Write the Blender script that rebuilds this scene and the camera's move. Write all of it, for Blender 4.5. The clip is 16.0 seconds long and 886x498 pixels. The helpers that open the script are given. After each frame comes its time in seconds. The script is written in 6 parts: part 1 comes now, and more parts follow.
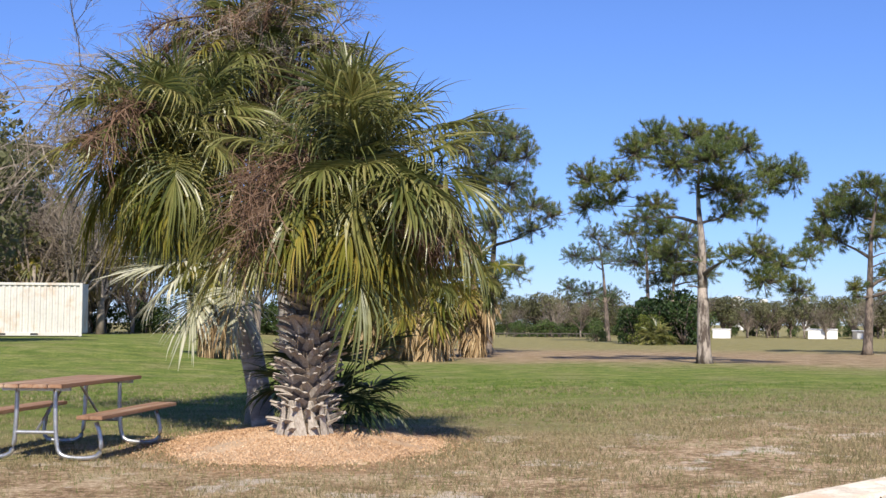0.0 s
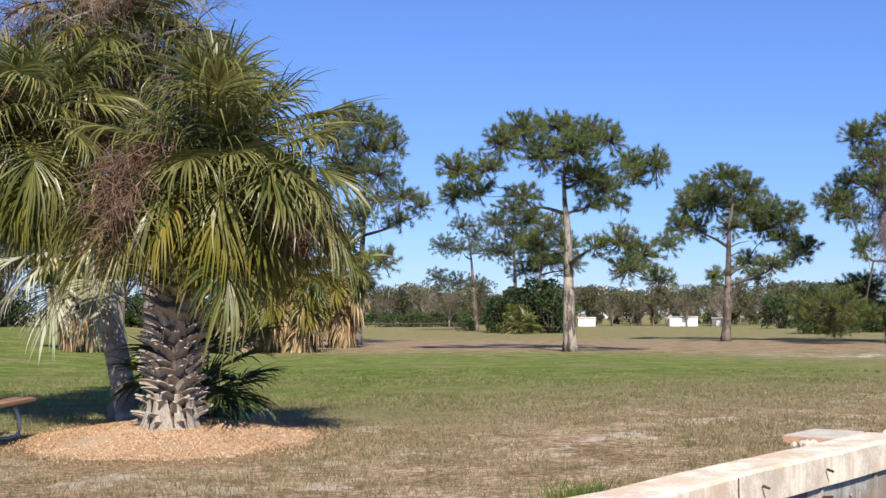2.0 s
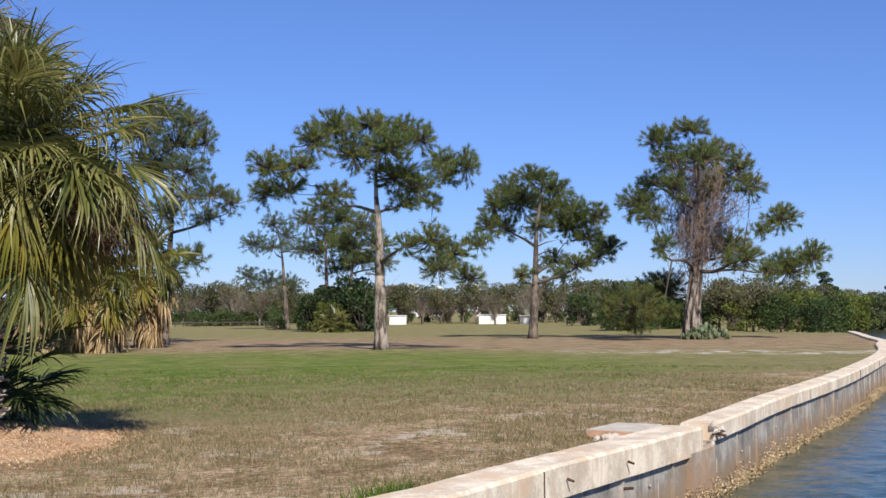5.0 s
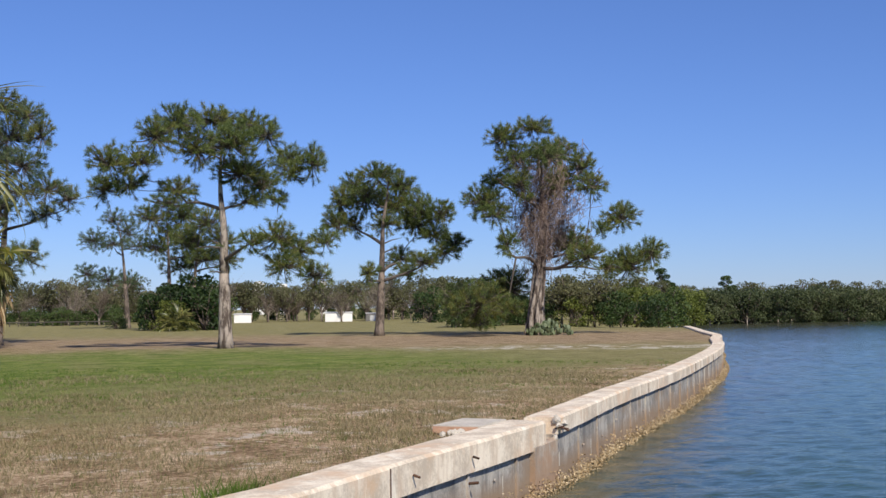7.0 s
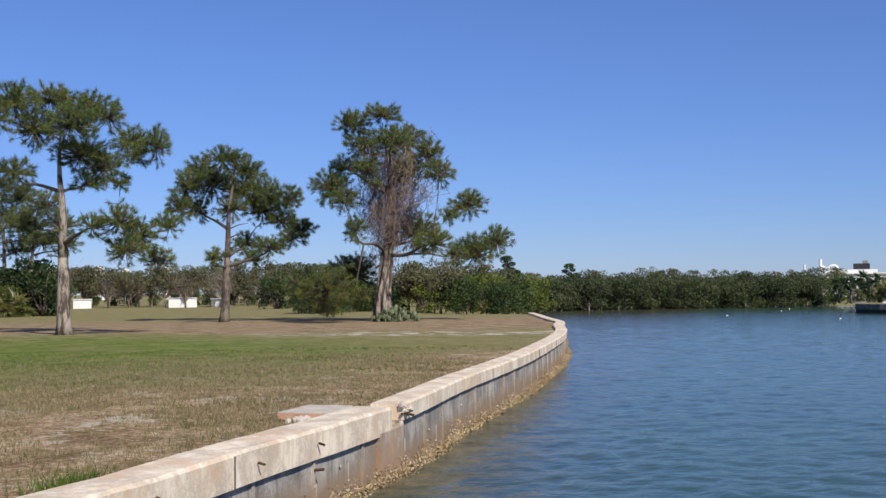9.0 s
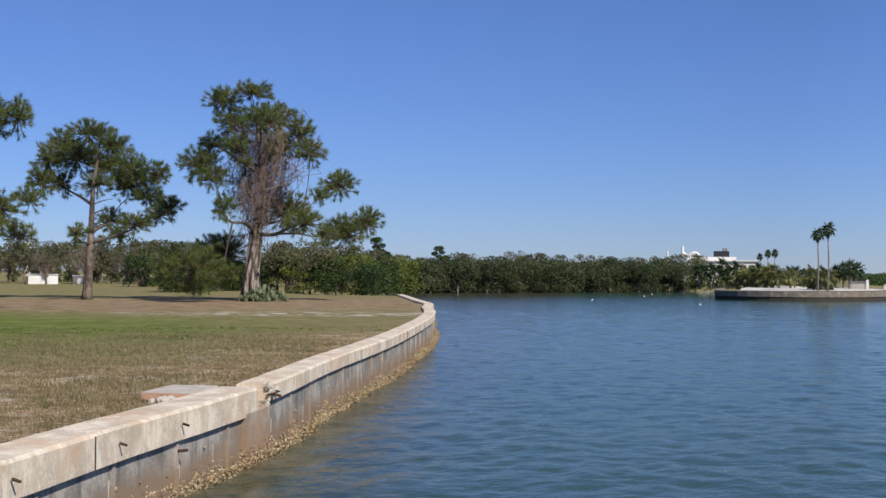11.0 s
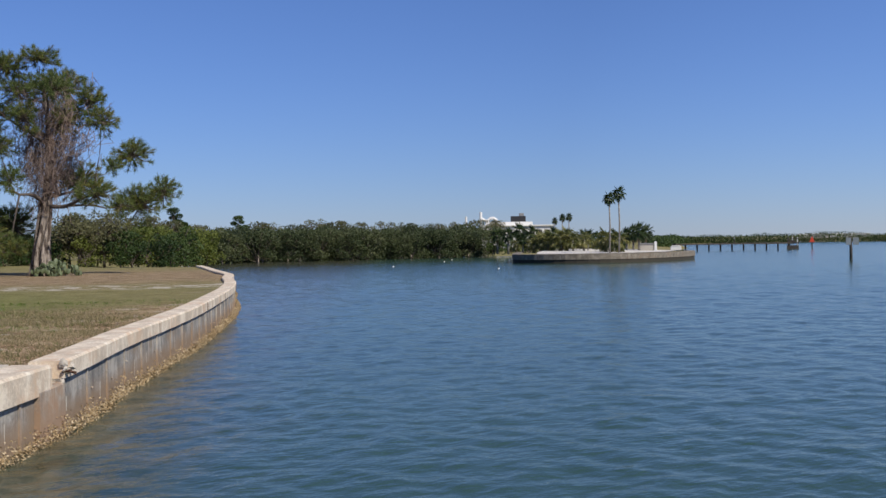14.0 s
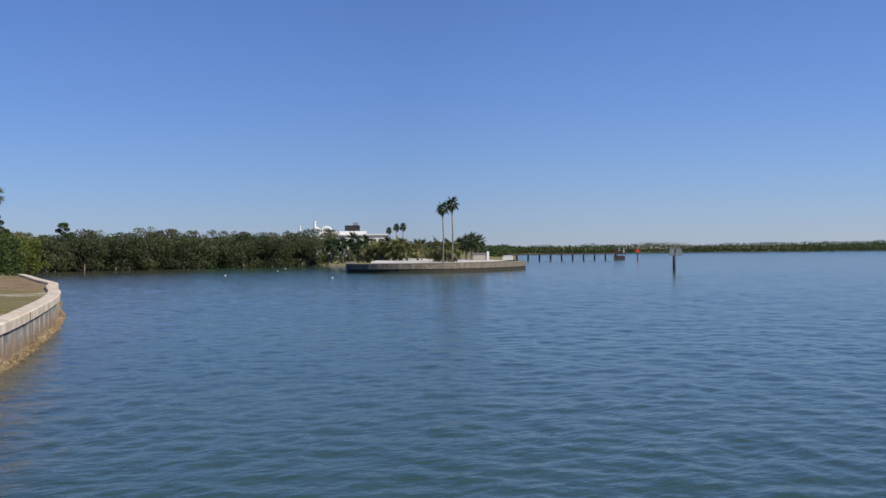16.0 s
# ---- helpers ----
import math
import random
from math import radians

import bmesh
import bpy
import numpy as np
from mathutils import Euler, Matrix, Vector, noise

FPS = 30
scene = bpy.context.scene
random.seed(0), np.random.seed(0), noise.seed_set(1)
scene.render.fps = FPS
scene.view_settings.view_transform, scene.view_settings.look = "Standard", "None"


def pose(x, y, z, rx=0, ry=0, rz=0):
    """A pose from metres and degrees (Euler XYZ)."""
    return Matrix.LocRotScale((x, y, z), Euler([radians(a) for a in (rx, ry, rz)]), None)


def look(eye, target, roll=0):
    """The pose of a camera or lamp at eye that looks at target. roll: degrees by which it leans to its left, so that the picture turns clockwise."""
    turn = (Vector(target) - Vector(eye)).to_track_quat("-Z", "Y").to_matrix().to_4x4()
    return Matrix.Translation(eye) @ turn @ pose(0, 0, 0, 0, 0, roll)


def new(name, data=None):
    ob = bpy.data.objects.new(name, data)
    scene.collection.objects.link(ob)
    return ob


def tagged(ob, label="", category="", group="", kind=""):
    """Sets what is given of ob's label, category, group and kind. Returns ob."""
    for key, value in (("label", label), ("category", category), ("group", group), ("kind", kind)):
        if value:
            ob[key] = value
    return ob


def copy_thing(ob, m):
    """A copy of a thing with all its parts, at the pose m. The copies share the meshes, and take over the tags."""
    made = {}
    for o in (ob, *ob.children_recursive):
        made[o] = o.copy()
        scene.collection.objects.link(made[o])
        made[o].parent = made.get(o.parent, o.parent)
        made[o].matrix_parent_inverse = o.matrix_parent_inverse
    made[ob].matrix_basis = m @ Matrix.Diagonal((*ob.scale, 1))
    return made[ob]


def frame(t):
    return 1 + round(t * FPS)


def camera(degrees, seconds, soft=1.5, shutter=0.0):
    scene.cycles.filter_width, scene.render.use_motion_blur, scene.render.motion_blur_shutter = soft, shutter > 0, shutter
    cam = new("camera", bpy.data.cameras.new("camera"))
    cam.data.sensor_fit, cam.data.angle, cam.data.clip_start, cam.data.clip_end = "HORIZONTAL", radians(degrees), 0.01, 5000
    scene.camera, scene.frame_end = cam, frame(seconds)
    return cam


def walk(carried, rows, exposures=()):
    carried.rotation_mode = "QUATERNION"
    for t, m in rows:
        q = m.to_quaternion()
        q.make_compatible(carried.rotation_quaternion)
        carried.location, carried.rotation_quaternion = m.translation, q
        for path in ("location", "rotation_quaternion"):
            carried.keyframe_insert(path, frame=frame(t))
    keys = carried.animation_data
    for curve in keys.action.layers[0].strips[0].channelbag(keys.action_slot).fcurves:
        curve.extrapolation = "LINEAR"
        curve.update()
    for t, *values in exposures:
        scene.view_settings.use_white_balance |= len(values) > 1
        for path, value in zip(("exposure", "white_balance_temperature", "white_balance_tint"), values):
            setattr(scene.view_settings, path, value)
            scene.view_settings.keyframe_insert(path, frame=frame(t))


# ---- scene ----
# ---- camera ----
EXPO = [(0.0, 0.6), (2.0, 0.54), (4.0, 0.40), (6.5, 0.17), (8.5, 0.10), (11.0, -0.03), (14.0, -0.13), (16.0, -0.14)]
cam = camera(39.20, 16.0, soft=1.5)
EYE = 1.50
walk(cam, [
    (0.0, pose(0, 0, EYE, 93.42, -0.23, -0.01)),
    (0.5, pose(0, 0, EYE, 93.36, 0.04, -1.25)),
    (1.0, pose(0, 0, EYE, 93.24, 0.21, -2.74)),
    (1.5, pose(0, 0, EYE, 93.09, 0.28, -4.24)),
    (2.0, pose(0, 0, EYE, 92.97, 0.25, -6.02)),
    (2.5, pose(0, 0, EYE, 93.01, 0.33, -7.53)),
    (3.0, pose(0, 0, EYE, 93.02, 0.51, -9.52)),
    (3.5, pose(0, 0, EYE, 92.99, 0.42, -10.73)),
    (4.0, pose(0, 0, EYE, 92.98, 0.44, -11.95)),
    (6.5, pose(0, 0, EYE, 92.70, 0.61, -19.82)),
    (7.0, pose(0, 0, EYE, 92.65, 0.78, -21.74)),
    (7.5, pose(0, 0, EYE, 92.37, 0.71, -23.00)),
    (8.0, pose(0, 0, EYE, 92.17, 0.56, -24.51)),
    (8.5, pose(0, 0, EYE, 92.09, 0.57, -26.71)),
    (11.0, pose(0, 0, EYE, 91.08, -0.36, -34.76)),
    (11.5, pose(0, 0, EYE, 90.99, -0.52, -36.28)),
    (12.0, pose(0, 0, EYE, 90.75, 0.13, -38.27)),
    (12.5, pose(0, 0, EYE, 90.42, 0.51, -40.16)),
    (13.0, pose(0, 0, EYE, 90.09, 0.26, -41.59)),
    (13.5, pose(0, 0, EYE, 89.60, 0.78, -41.75)),
    (14.0, pose(0, 0, EYE, 89.57, 0.76, -43.90)),
    (14.5, pose(0, 0, EYE, 89.65, 0.58, -46.48)),
    (15.0, pose(0, 0, EYE, 89.68, 0.32, -48.28)),
    (15.5, pose(0, 0, EYE, 89.73, 0.36, -50.08)),
    (16.0, pose(0, 0, EYE, 89.92, 0.46, -51.53)),
], exposures=EXPO)
# ---- light ----
SUN_EL, SUN_DIR = 43.0, Vector((0.05, -0.9987))     # the way towards the sun, over the ground
world = bpy.data.worlds.new("sky")
scene.world = world
world.use_nodes = True
wn = world.node_tree.nodes
wl = world.node_tree.links
sky = wn.new("ShaderNodeTexSky")
sky.sky_type = "NISHITA"
sky.sun_disc = False
sky.sun_elevation = radians(SUN_EL)
sky.sun_rotation = math.atan2(SUN_DIR.x, SUN_DIR.y)
sky.altitude = 0
sky.air_density, sky.dust_density, sky.ozone_density = 0.97, 0.0, 4.0
tint = wn.new("ShaderNodeMix")
tint.data_type, tint.blend_type = "RGBA", "MULTIPLY"
tint.inputs[0].default_value = 1.0
# clear winter air: a deeper blue down to the horizon than the plain sky model gives
sky_at = wn.new("ShaderNodeTexCoord")
sky_up = wn.new("ShaderNodeSeparateXYZ")
wl.new(sky_at.outputs["Generated"], sky_up.inputs[0])
deep = wn.new("ShaderNodeValToRGB")
deep.color_ramp.elements[0].position, deep.color_ramp.elements[0].color = 0.0, (0.55, 0.70, 1.19, 1)
deep.color_ramp.elements[1].position, deep.color_ramp.elements[1].color = 0.24, (0.68, 0.825, 1.27, 1)
wl.new(sky_up.outputs[2], deep.inputs[0])
# and a paler sky towards the east, out over the water
east = wn.new("ShaderNodeValToRGB")
east.color_ramp.elements[0].position, east.color_ramp.elements[0].color = 0.76, (1, 1, 1, 1)
east.color_ramp.elements[1].position, east.color_ramp.elements[1].color = 1.0, (1.42, 1.38, 1.34, 1)
wl.new(sky_up.outputs[0], east.inputs[0])
paler = wn.new("ShaderNodeMix")
paler.data_type, paler.blend_type = "RGBA", "MULTIPLY"
paler.inputs[0].default_value = 1.0
wl.new(deep.outputs[0], paler.inputs[6])
wl.new(east.outputs[0], paler.inputs[7])
wl.new(paler.outputs[2], tint.inputs[7])
wl.new(sky.outputs[0], tint.inputs[6])
wl.new(tint.outputs[2], wn["Background"].inputs[0])
wn["Background"].inputs[1].default_value = 0.081
sun = new("sun", bpy.data.lights.new("sun", "SUN"))
sun.data.energy, sun.data.angle, sun.data.color = 5.0, radians(0.53), (1.0, 0.925, 0.80)
sd = SUN_DIR.normalized() * math.cos(radians(SUN_EL))
sun.matrix_world = look((0, 0, 60), (-sd.x, -sd.y, 60 - math.sin(radians(SUN_EL))))

# ---- materials ----
def node(nt, kind, **kw):
    n = nt.nodes.new(kind)
    for k, v in kw.items():
        n.inputs[k.replace("_", " ")].default_value = v
    return n


def ramp(nt, fac, stops):
    r = nt.nodes.new("ShaderNodeValToRGB")
    while len(r.color_ramp.elements) < len(stops):
        r.color_ramp.elements.new(0.5)
    for e, (p, c) in zip(r.color_ramp.elements, stops):
        e.position, e.color = p, (*c, 1)
    nt.links.new(fac, r.inputs[0])
    return r.outputs[0]


def mix(nt, fac, a, b, kind="MIX"):
    m = nt.nodes.new("ShaderNodeMix")
    m.data_type, m.blend_type = "RGBA", kind
    for sock, v in ((m.inputs[0], fac), (m.inputs[6], a), (m.inputs[7], b)):
        if hasattr(v, "node"):
            nt.links.new(v, sock)
        else:
            sock.default_value = v if not isinstance(v, tuple) else (*v, 1)
    return m.outputs[2]


def noise_at(nt, vec, scale, detail=4, rough=0.6):
    n = node(nt, "ShaderNodeTexNoise", Scale=scale, Detail=detail, Roughness=rough)
    nt.links.new(vec, n.inputs["Vector"])
    return n.outputs[0]


def math_node(nt, op, a, b=0.0):
    m = nt.nodes.new("ShaderNodeMath")
    m.operation = op
    for sock, v in ((m.inputs[0], a), (m.inputs[1], b)):
        if hasattr(v, "node"):
            nt.links.new(v, sock)
        else:
            sock.default_value = v
    return m.outputs[0]


def start(name):
    m = bpy.data.materials.new(name)
    m.use_nodes = True
    nt = m.node_tree
    return m, nt, nt.nodes["Principled BSDF"]


def surface(name, dark, light, scale=3.0, fine=40.0, rough=0.8, bump=0.3, metal=0.0, stain=None, stain_scale=0.8, coords="Object", stretch=(1, 1, 1), dist=0.02, sharp=0.165):
    """A surface with two scales of variation, relief and, where given, stains."""
    m, nt, b = start(name)
    tc = nt.nodes.new("ShaderNodeTexCoord")
    mp = nt.nodes.new("ShaderNodeMapping")
    mp.inputs["Scale"].default_value = stretch
    nt.links.new(tc.outputs[coords], mp.inputs[0])
    v = mp.outputs[0]
    n1, n2 = noise_at(nt, v, scale), noise_at(nt, v, fine, 5, 0.7)
    f = math_node(nt, "ADD", math_node(nt, "MULTIPLY", n1, 0.55), math_node(nt, "MULTIPLY", n2, 0.45))
    col = ramp(nt, f, [(0.5 - sharp, dark), (0.5 + sharp, light)])
    if stain:
        n3 = noise_at(nt, v, stain_scale, 5, 0.65)
        k = ramp(nt, n3, [(0.5, (0, 0, 0)), (0.66, (1, 1, 1))])
        col = mix(nt, k, col, stain)
    nt.links.new(col, b.inputs["Base Color"])
    b.inputs["Roughness"].default_value = rough
    b.inputs["Metallic"].default_value = metal
    if bump:
        bp = node(nt, "ShaderNodeBump", Strength=bump, Distance=dist)
        nt.links.new(n2, bp.inputs["Height"])
        nt.links.new(bp.outputs[0], b.inputs["Normal"])
    return m


def leafy(name, stops, rough=0.5, through_light=0.3, object_var=0.3, spec=0.3, single=0.5, patch=0.7):
    """Foliage: colour by leaf, by plant and by place, with light that comes through."""
    m, nt, b = start(name)
    g = nt.nodes.new("ShaderNodeNewGeometry")
    oi = nt.nodes.new("ShaderNodeObjectInfo")
    n = noise_at(nt, g.outputs["Position"], patch, 3)
    f = math_node(nt, "ADD", math_node(nt, "MULTIPLY", g.outputs["Random Per Island"], single),
                  math_node(nt, "MULTIPLY", n, 1.0 - single))
    f = math_node(nt, "ADD", f, math_node(nt, "MULTIPLY", math_node(nt, "SUBTRACT", oi.outputs["Random"], 0.5), object_var))
    col = ramp(nt, f, stops)
    nt.links.new(col, b.inputs["Base Color"])
    b.inputs["Roughness"].default_value = rough
    b.inputs["Specular IOR Level"].default_value = spec
    if through_light:
        tr = nt.nodes.new("ShaderNodeBsdfTranslucent")
        nt.links.new(col, tr.inputs[0])
        ms = nt.nodes.new("ShaderNodeMixShader")
        ms.inputs[0].default_value = through_light
        nt.links.new(b.outputs[0], ms.inputs[1])
        nt.links.new(tr.outputs[0], ms.inputs[2])
        nt.links.new(ms.outputs[0], nt.nodes["Material Output"].inputs[0])
    return m


M_PINE = leafy("pine_needles", [(0.2, (0.046, 0.078, 0.028)), (0.5, (0.118, 0.165, 0.045)), (0.8, (0.235, 0.262, 0.084))], 0.55, 0.3, 0.1)
# brighter, yellower needles: sunlit brushes put into the colour, mixed in at random
M_PINE_SUN = leafy("pine_needles_sunlit_yellow", [(0.2, (0.088, 0.104, 0.026)), (0.5, (0.190, 0.198, 0.048)), (0.8, (0.305, 0.285, 0.090))], 0.55, 0.3, 0.1)
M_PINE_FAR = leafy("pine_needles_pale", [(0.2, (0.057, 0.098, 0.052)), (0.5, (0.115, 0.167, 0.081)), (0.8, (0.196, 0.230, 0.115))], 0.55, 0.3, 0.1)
M_FROND = leafy("palm_leaf", [(0.12, (0.046, 0.068, 0.018)), (0.44, (0.165, 0.176, 0.050)), (0.72, (0.25, 0.238, 0.080)), (0.94, (0.37, 0.325, 0.13))], 0.36, 0.36, 0.45, 0.5)
M_FROND_YEL = leafy("palm_leaf_yellowing", [(0.2, (0.085, 0.105, 0.017)), (0.5, (0.20, 0.19, 0.032)), (0.85, (0.33, 0.245, 0.055))], 0.45, 0.35, 0.3, 0.4)
M_FROND_DEAD = leafy("palm_leaf_dead", [(0.2, (0.16, 0.105, 0.055)), (0.5, (0.36, 0.255, 0.135)), (0.8, (0.56, 0.44, 0.27))], 0.8, 0.2, 0.4, 0.1)
# dried leaf, its colour lifted to silver for the light behind it
M_FROND_PALE = leafy("palm_leaf_dry_backlit", [(0.2, (0.22, 0.23, 0.15)), (0.5, (0.42, 0.42, 0.30)), (0.8, (0.60, 0.58, 0.46))], 0.6, 0.25, 0.3, 0.3)
M_FROND_DARK = leafy("palmetto_leaf", [(0.2, (0.018, 0.035, 0.012)), (0.5, (0.04, 0.07, 0.022)), (0.8, (0.08, 0.11, 0.035))], 0.4, 0.25, 0.3, 0.4)
M_VINE = leafy("dry_vine", [(0.2, (0.12, 0.085, 0.07)), (0.5, (0.22, 0.165, 0.14)), (0.8, (0.34, 0.275, 0.24))], 0.85, 0.0, 0.5, 0.1)
M_STALK = leafy("dry_stalks", [(0.2, (0.070, 0.040, 0.026)), (0.5, (0.145, 0.088, 0.058)), (0.8, (0.24, 0.165, 0.115))], 0.85, 0.0, 0.5, 0.1)
M_TWIG = leafy("bare_twigs", [(0.2, (0.11, 0.085, 0.065)), (0.5, (0.20, 0.165, 0.13)), (0.8, (0.31, 0.27, 0.225))], 0.85, 0.0, 0.4, 0.1)
M_BUSH = leafy("shrub_leaves", [(0.2, (0.022, 0.042, 0.014)), (0.5, (0.05, 0.085, 0.022)), (0.8, (0.10, 0.14, 0.04))], 0.5, 0.3, 0.3, single=0.22, patch=0.3)
M_MANG = leafy("mangrove_leaves", [(0.15, (0.034, 0.050, 0.022)), (0.5, (0.072, 0.094, 0.036)), (0.85, (0.135, 0.150, 0.068))], 0.5, 0.3, 0.5, single=0.22, patch=0.3)
M_OLIVE = leafy("dull_leaves", [(0.15, (0.065, 0.068, 0.030)), (0.5, (0.115, 0.12, 0.052)), (0.85, (0.18, 0.175, 0.09))], 0.6, 0.3, 0.5, single=0.22, patch=0.3)
M_LIME = leafy("light_shrub_leaves", [(0.2, (0.07, 0.10, 0.020)), (0.5, (0.135, 0.165, 0.032)), (0.8, (0.22, 0.24, 0.06))], 0.5, 0.35, 0.25, single=0.22, patch=0.3)
M_GRASS = leafy("dry_grass_blades", [(0.15, (0.10, 0.115, 0.035)), (0.4, (0.22, 0.19, 0.095)), (0.65, (0.36, 0.29, 0.17)), (0.9, (0.50, 0.42, 0.28))], 0.7, 0.3, 0.0, 0.15)
M_GRASS_GREEN = leafy("green_grass_blades", [(0.2, (0.06, 0.11, 0.012)), (0.5, (0.11, 0.18, 0.025)), (0.8, (0.18, 0.24, 0.05))], 0.6, 0.35, 0.0, 0.2)
M_BARK = surface("pine_bark", (0.06, 0.045, 0.036), (0.22, 0.175, 0.14), 2.5, 10, 0.9, 0.9, stretch=(1, 1, 0.35), dist=0.06, sharp=0.08)
M_LIMB = surface("dark_limb_bark", (0.045, 0.036, 0.03), (0.16, 0.13, 0.105), 2.5, 14, 0.9, 0.6, stretch=(1, 1, 0.5), dist=0.03)
M_BARK_PALE = surface("pale_pine_bark", (0.075, 0.055, 0.043), (0.36, 0.305, 0.255), 4.0, 7, 0.9, 1.0, stretch=(1, 1, 0.3), dist=0.08, sharp=0.045)
M_BARK_GREY = surface("grey_palm_trunk", (0.13, 0.115, 0.10), (0.33, 0.295, 0.26), 2.0, 18, 0.9, 0.6, stretch=(0.5, 0.5, 2.2), dist=0.03, stain=(0.42, 0.40, 0.37), stain_scale=3.0)
M_BOOT = surface("palm_boot", (0.20, 0.165, 0.13), (0.52, 0.46, 0.395), 4, 30, 0.9, 0.5, stretch=(0.3, 1, 1), sharp=0.1, stain=(0.13, 0.10, 0.08), stain_scale=2.5)
M_FIBRE = surface("palm_trunk_fibre", (0.06, 0.045, 0.035), (0.17, 0.125, 0.09), 6, 45, 0.95, 0.8)
M_MULCH = surface("wood_chip_mulch", (0.36, 0.22, 0.12), (0.64, 0.45, 0.285), 1.2, 55, 0.95, 1.0, stain=(0.44, 0.33, 0.22), stain_scale=1.4)
M_CHIP = leafy("wood_chips", [(0.1, (0.17, 0.095, 0.05)), (0.4, (0.43, 0.27, 0.15)), (0.7, (0.62, 0.43, 0.275)), (0.95, (0.78, 0.62, 0.45))], 0.9, 0.0, 0.0, 0.1)


def wall_material(name, dark, light, stain, streak, tide=None, pale_col=(0.45, 0.42, 0.37)):
    """Old concrete: blotches, streaks that run down, rust and, on the face, a brown tide band."""
    m, nt, b = start(name)
    g = nt.nodes.new("ShaderNodeNewGeometry")
    mp = nt.nodes.new("ShaderNodeMapping")
    mp.inputs["Scale"].default_value = (1, 1, 0.16)
    nt.links.new(g.outputs["Position"], mp.inputs[0])
    p = g.outputs["Position"]
    fine, blot, run = noise_at(nt, p, 26, 6, 0.75), noise_at(nt, p, 2.2, 5, 0.65), noise_at(nt, mp.outputs[0], 7.0, 4, 0.6)
    f = math_node(nt, "ADD", math_node(nt, "MULTIPLY", blot, 0.6), math_node(nt, "MULTIPLY", fine, 0.4))
    col = ramp(nt, f, [(0.43, dark), (0.57, light)])
    col = mix(nt, ramp(nt, run, [(0.52, (0, 0, 0)), (0.68, (0.8, 0.8, 0.8))]), col, streak)
    rust = noise_at(nt, p, 0.9, 5, 0.7)
    col = mix(nt, ramp(nt, rust, [(0.51, (0, 0, 0)), (0.63, (0.85, 0.85, 0.85))]), col, stain)
    pale = noise_at(nt, mp.outputs[0], 3.1, 5, 0.7)
    col = mix(nt, ramp(nt, pale, [(0.57, (0, 0, 0)), (0.63, (0.8, 0.8, 0.8))]), col, pale_col)
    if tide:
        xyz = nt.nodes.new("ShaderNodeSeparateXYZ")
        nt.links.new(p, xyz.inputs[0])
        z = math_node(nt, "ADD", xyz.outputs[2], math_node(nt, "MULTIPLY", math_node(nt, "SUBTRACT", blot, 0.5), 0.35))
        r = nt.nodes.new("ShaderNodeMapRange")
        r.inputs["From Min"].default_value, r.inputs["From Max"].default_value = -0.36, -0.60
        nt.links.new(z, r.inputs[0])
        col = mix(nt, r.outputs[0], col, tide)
    nt.links.new(col, b.inputs["Base Color"])
    b.inputs["Roughness"].default_value = 0.9
    bp = node(nt, "ShaderNodeBump", Strength=0.6, Distance=0.03)
    nt.links.new(f, bp.inputs["Height"])
    nt.links.new(bp.outputs[0], b.inputs["Normal"])
    return m


M_CONC = wall_material("weathered_concrete_cap", (0.52, 0.435, 0.335), (0.80, 0.705, 0.565), (0.62, 0.44, 0.29), (0.55, 0.43, 0.315), None, (0.82, 0.76, 0.64))
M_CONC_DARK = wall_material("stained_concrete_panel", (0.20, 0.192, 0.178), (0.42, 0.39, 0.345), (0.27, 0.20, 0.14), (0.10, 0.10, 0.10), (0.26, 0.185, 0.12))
M_POINT = wall_material("dark_weathered_wall", (0.040, 0.035, 0.028), (0.085, 0.072, 0.056), (0.09, 0.07, 0.05), (0.055, 0.047, 0.04), (0.04, 0.035, 0.025), (0.11, 0.095, 0.075))
M_POINT_CAP = wall_material("brown_weathered_cap", (0.13, 0.115, 0.09), (0.26, 0.225, 0.18), (0.2, 0.15, 0.11), (0.12, 0.10, 0.08), None, (0.3, 0.27, 0.22))
M_RIB = wall_material("pale_joint_mortar", (0.26, 0.23, 0.20), (0.45, 0.41, 0.36), (0.33, 0.23, 0.15), (0.2, 0.18, 0.16), (0.33, 0.23, 0.15))
M_PATCH = wall_material("rust_stained_mortar", (0.24, 0.20, 0.16), (0.42, 0.36, 0.29), (0.36, 0.22, 0.13), (0.20, 0.16, 0.13), (0.33, 0.22, 0.14), (0.55, 0.51, 0.44))
M_ORANGE = surface("orange_stained_concrete", (0.40, 0.22, 0.13), (0.58, 0.36, 0.24), 5, 40, 0.95, 0.4)
M_DRIP = surface("leached_lime", (0.42, 0.39, 0.34), (0.66, 0.62, 0.55), 9, 50, 0.95, 0.3)
M_LUMP = surface("pale_broken_concrete", (0.36, 0.32, 0.27), (0.62, 0.57, 0.49), 6, 40, 0.95, 0.4)
M_OYSTER = leafy("oyster_shell", [(0.1, (0.16, 0.11, 0.055)), (0.45, (0.36, 0.26, 0.14)), (0.8, (0.58, 0.47, 0.31))], 0.8, 0.0, 0.0, 0.2)
M_WHITE = surface("white_paint", (0.70, 0.69, 0.66), (0.84, 0.83, 0.80), 0.6, 10, 0.6, 0.1)
M_CONTAINER = surface("worn_white_container_paint", (0.46, 0.44, 0.40), (0.62, 0.60, 0.54), 0.5, 9, 0.6, 0.15, stain=(0.45, 0.34, 0.24), stain_scale=0.6)
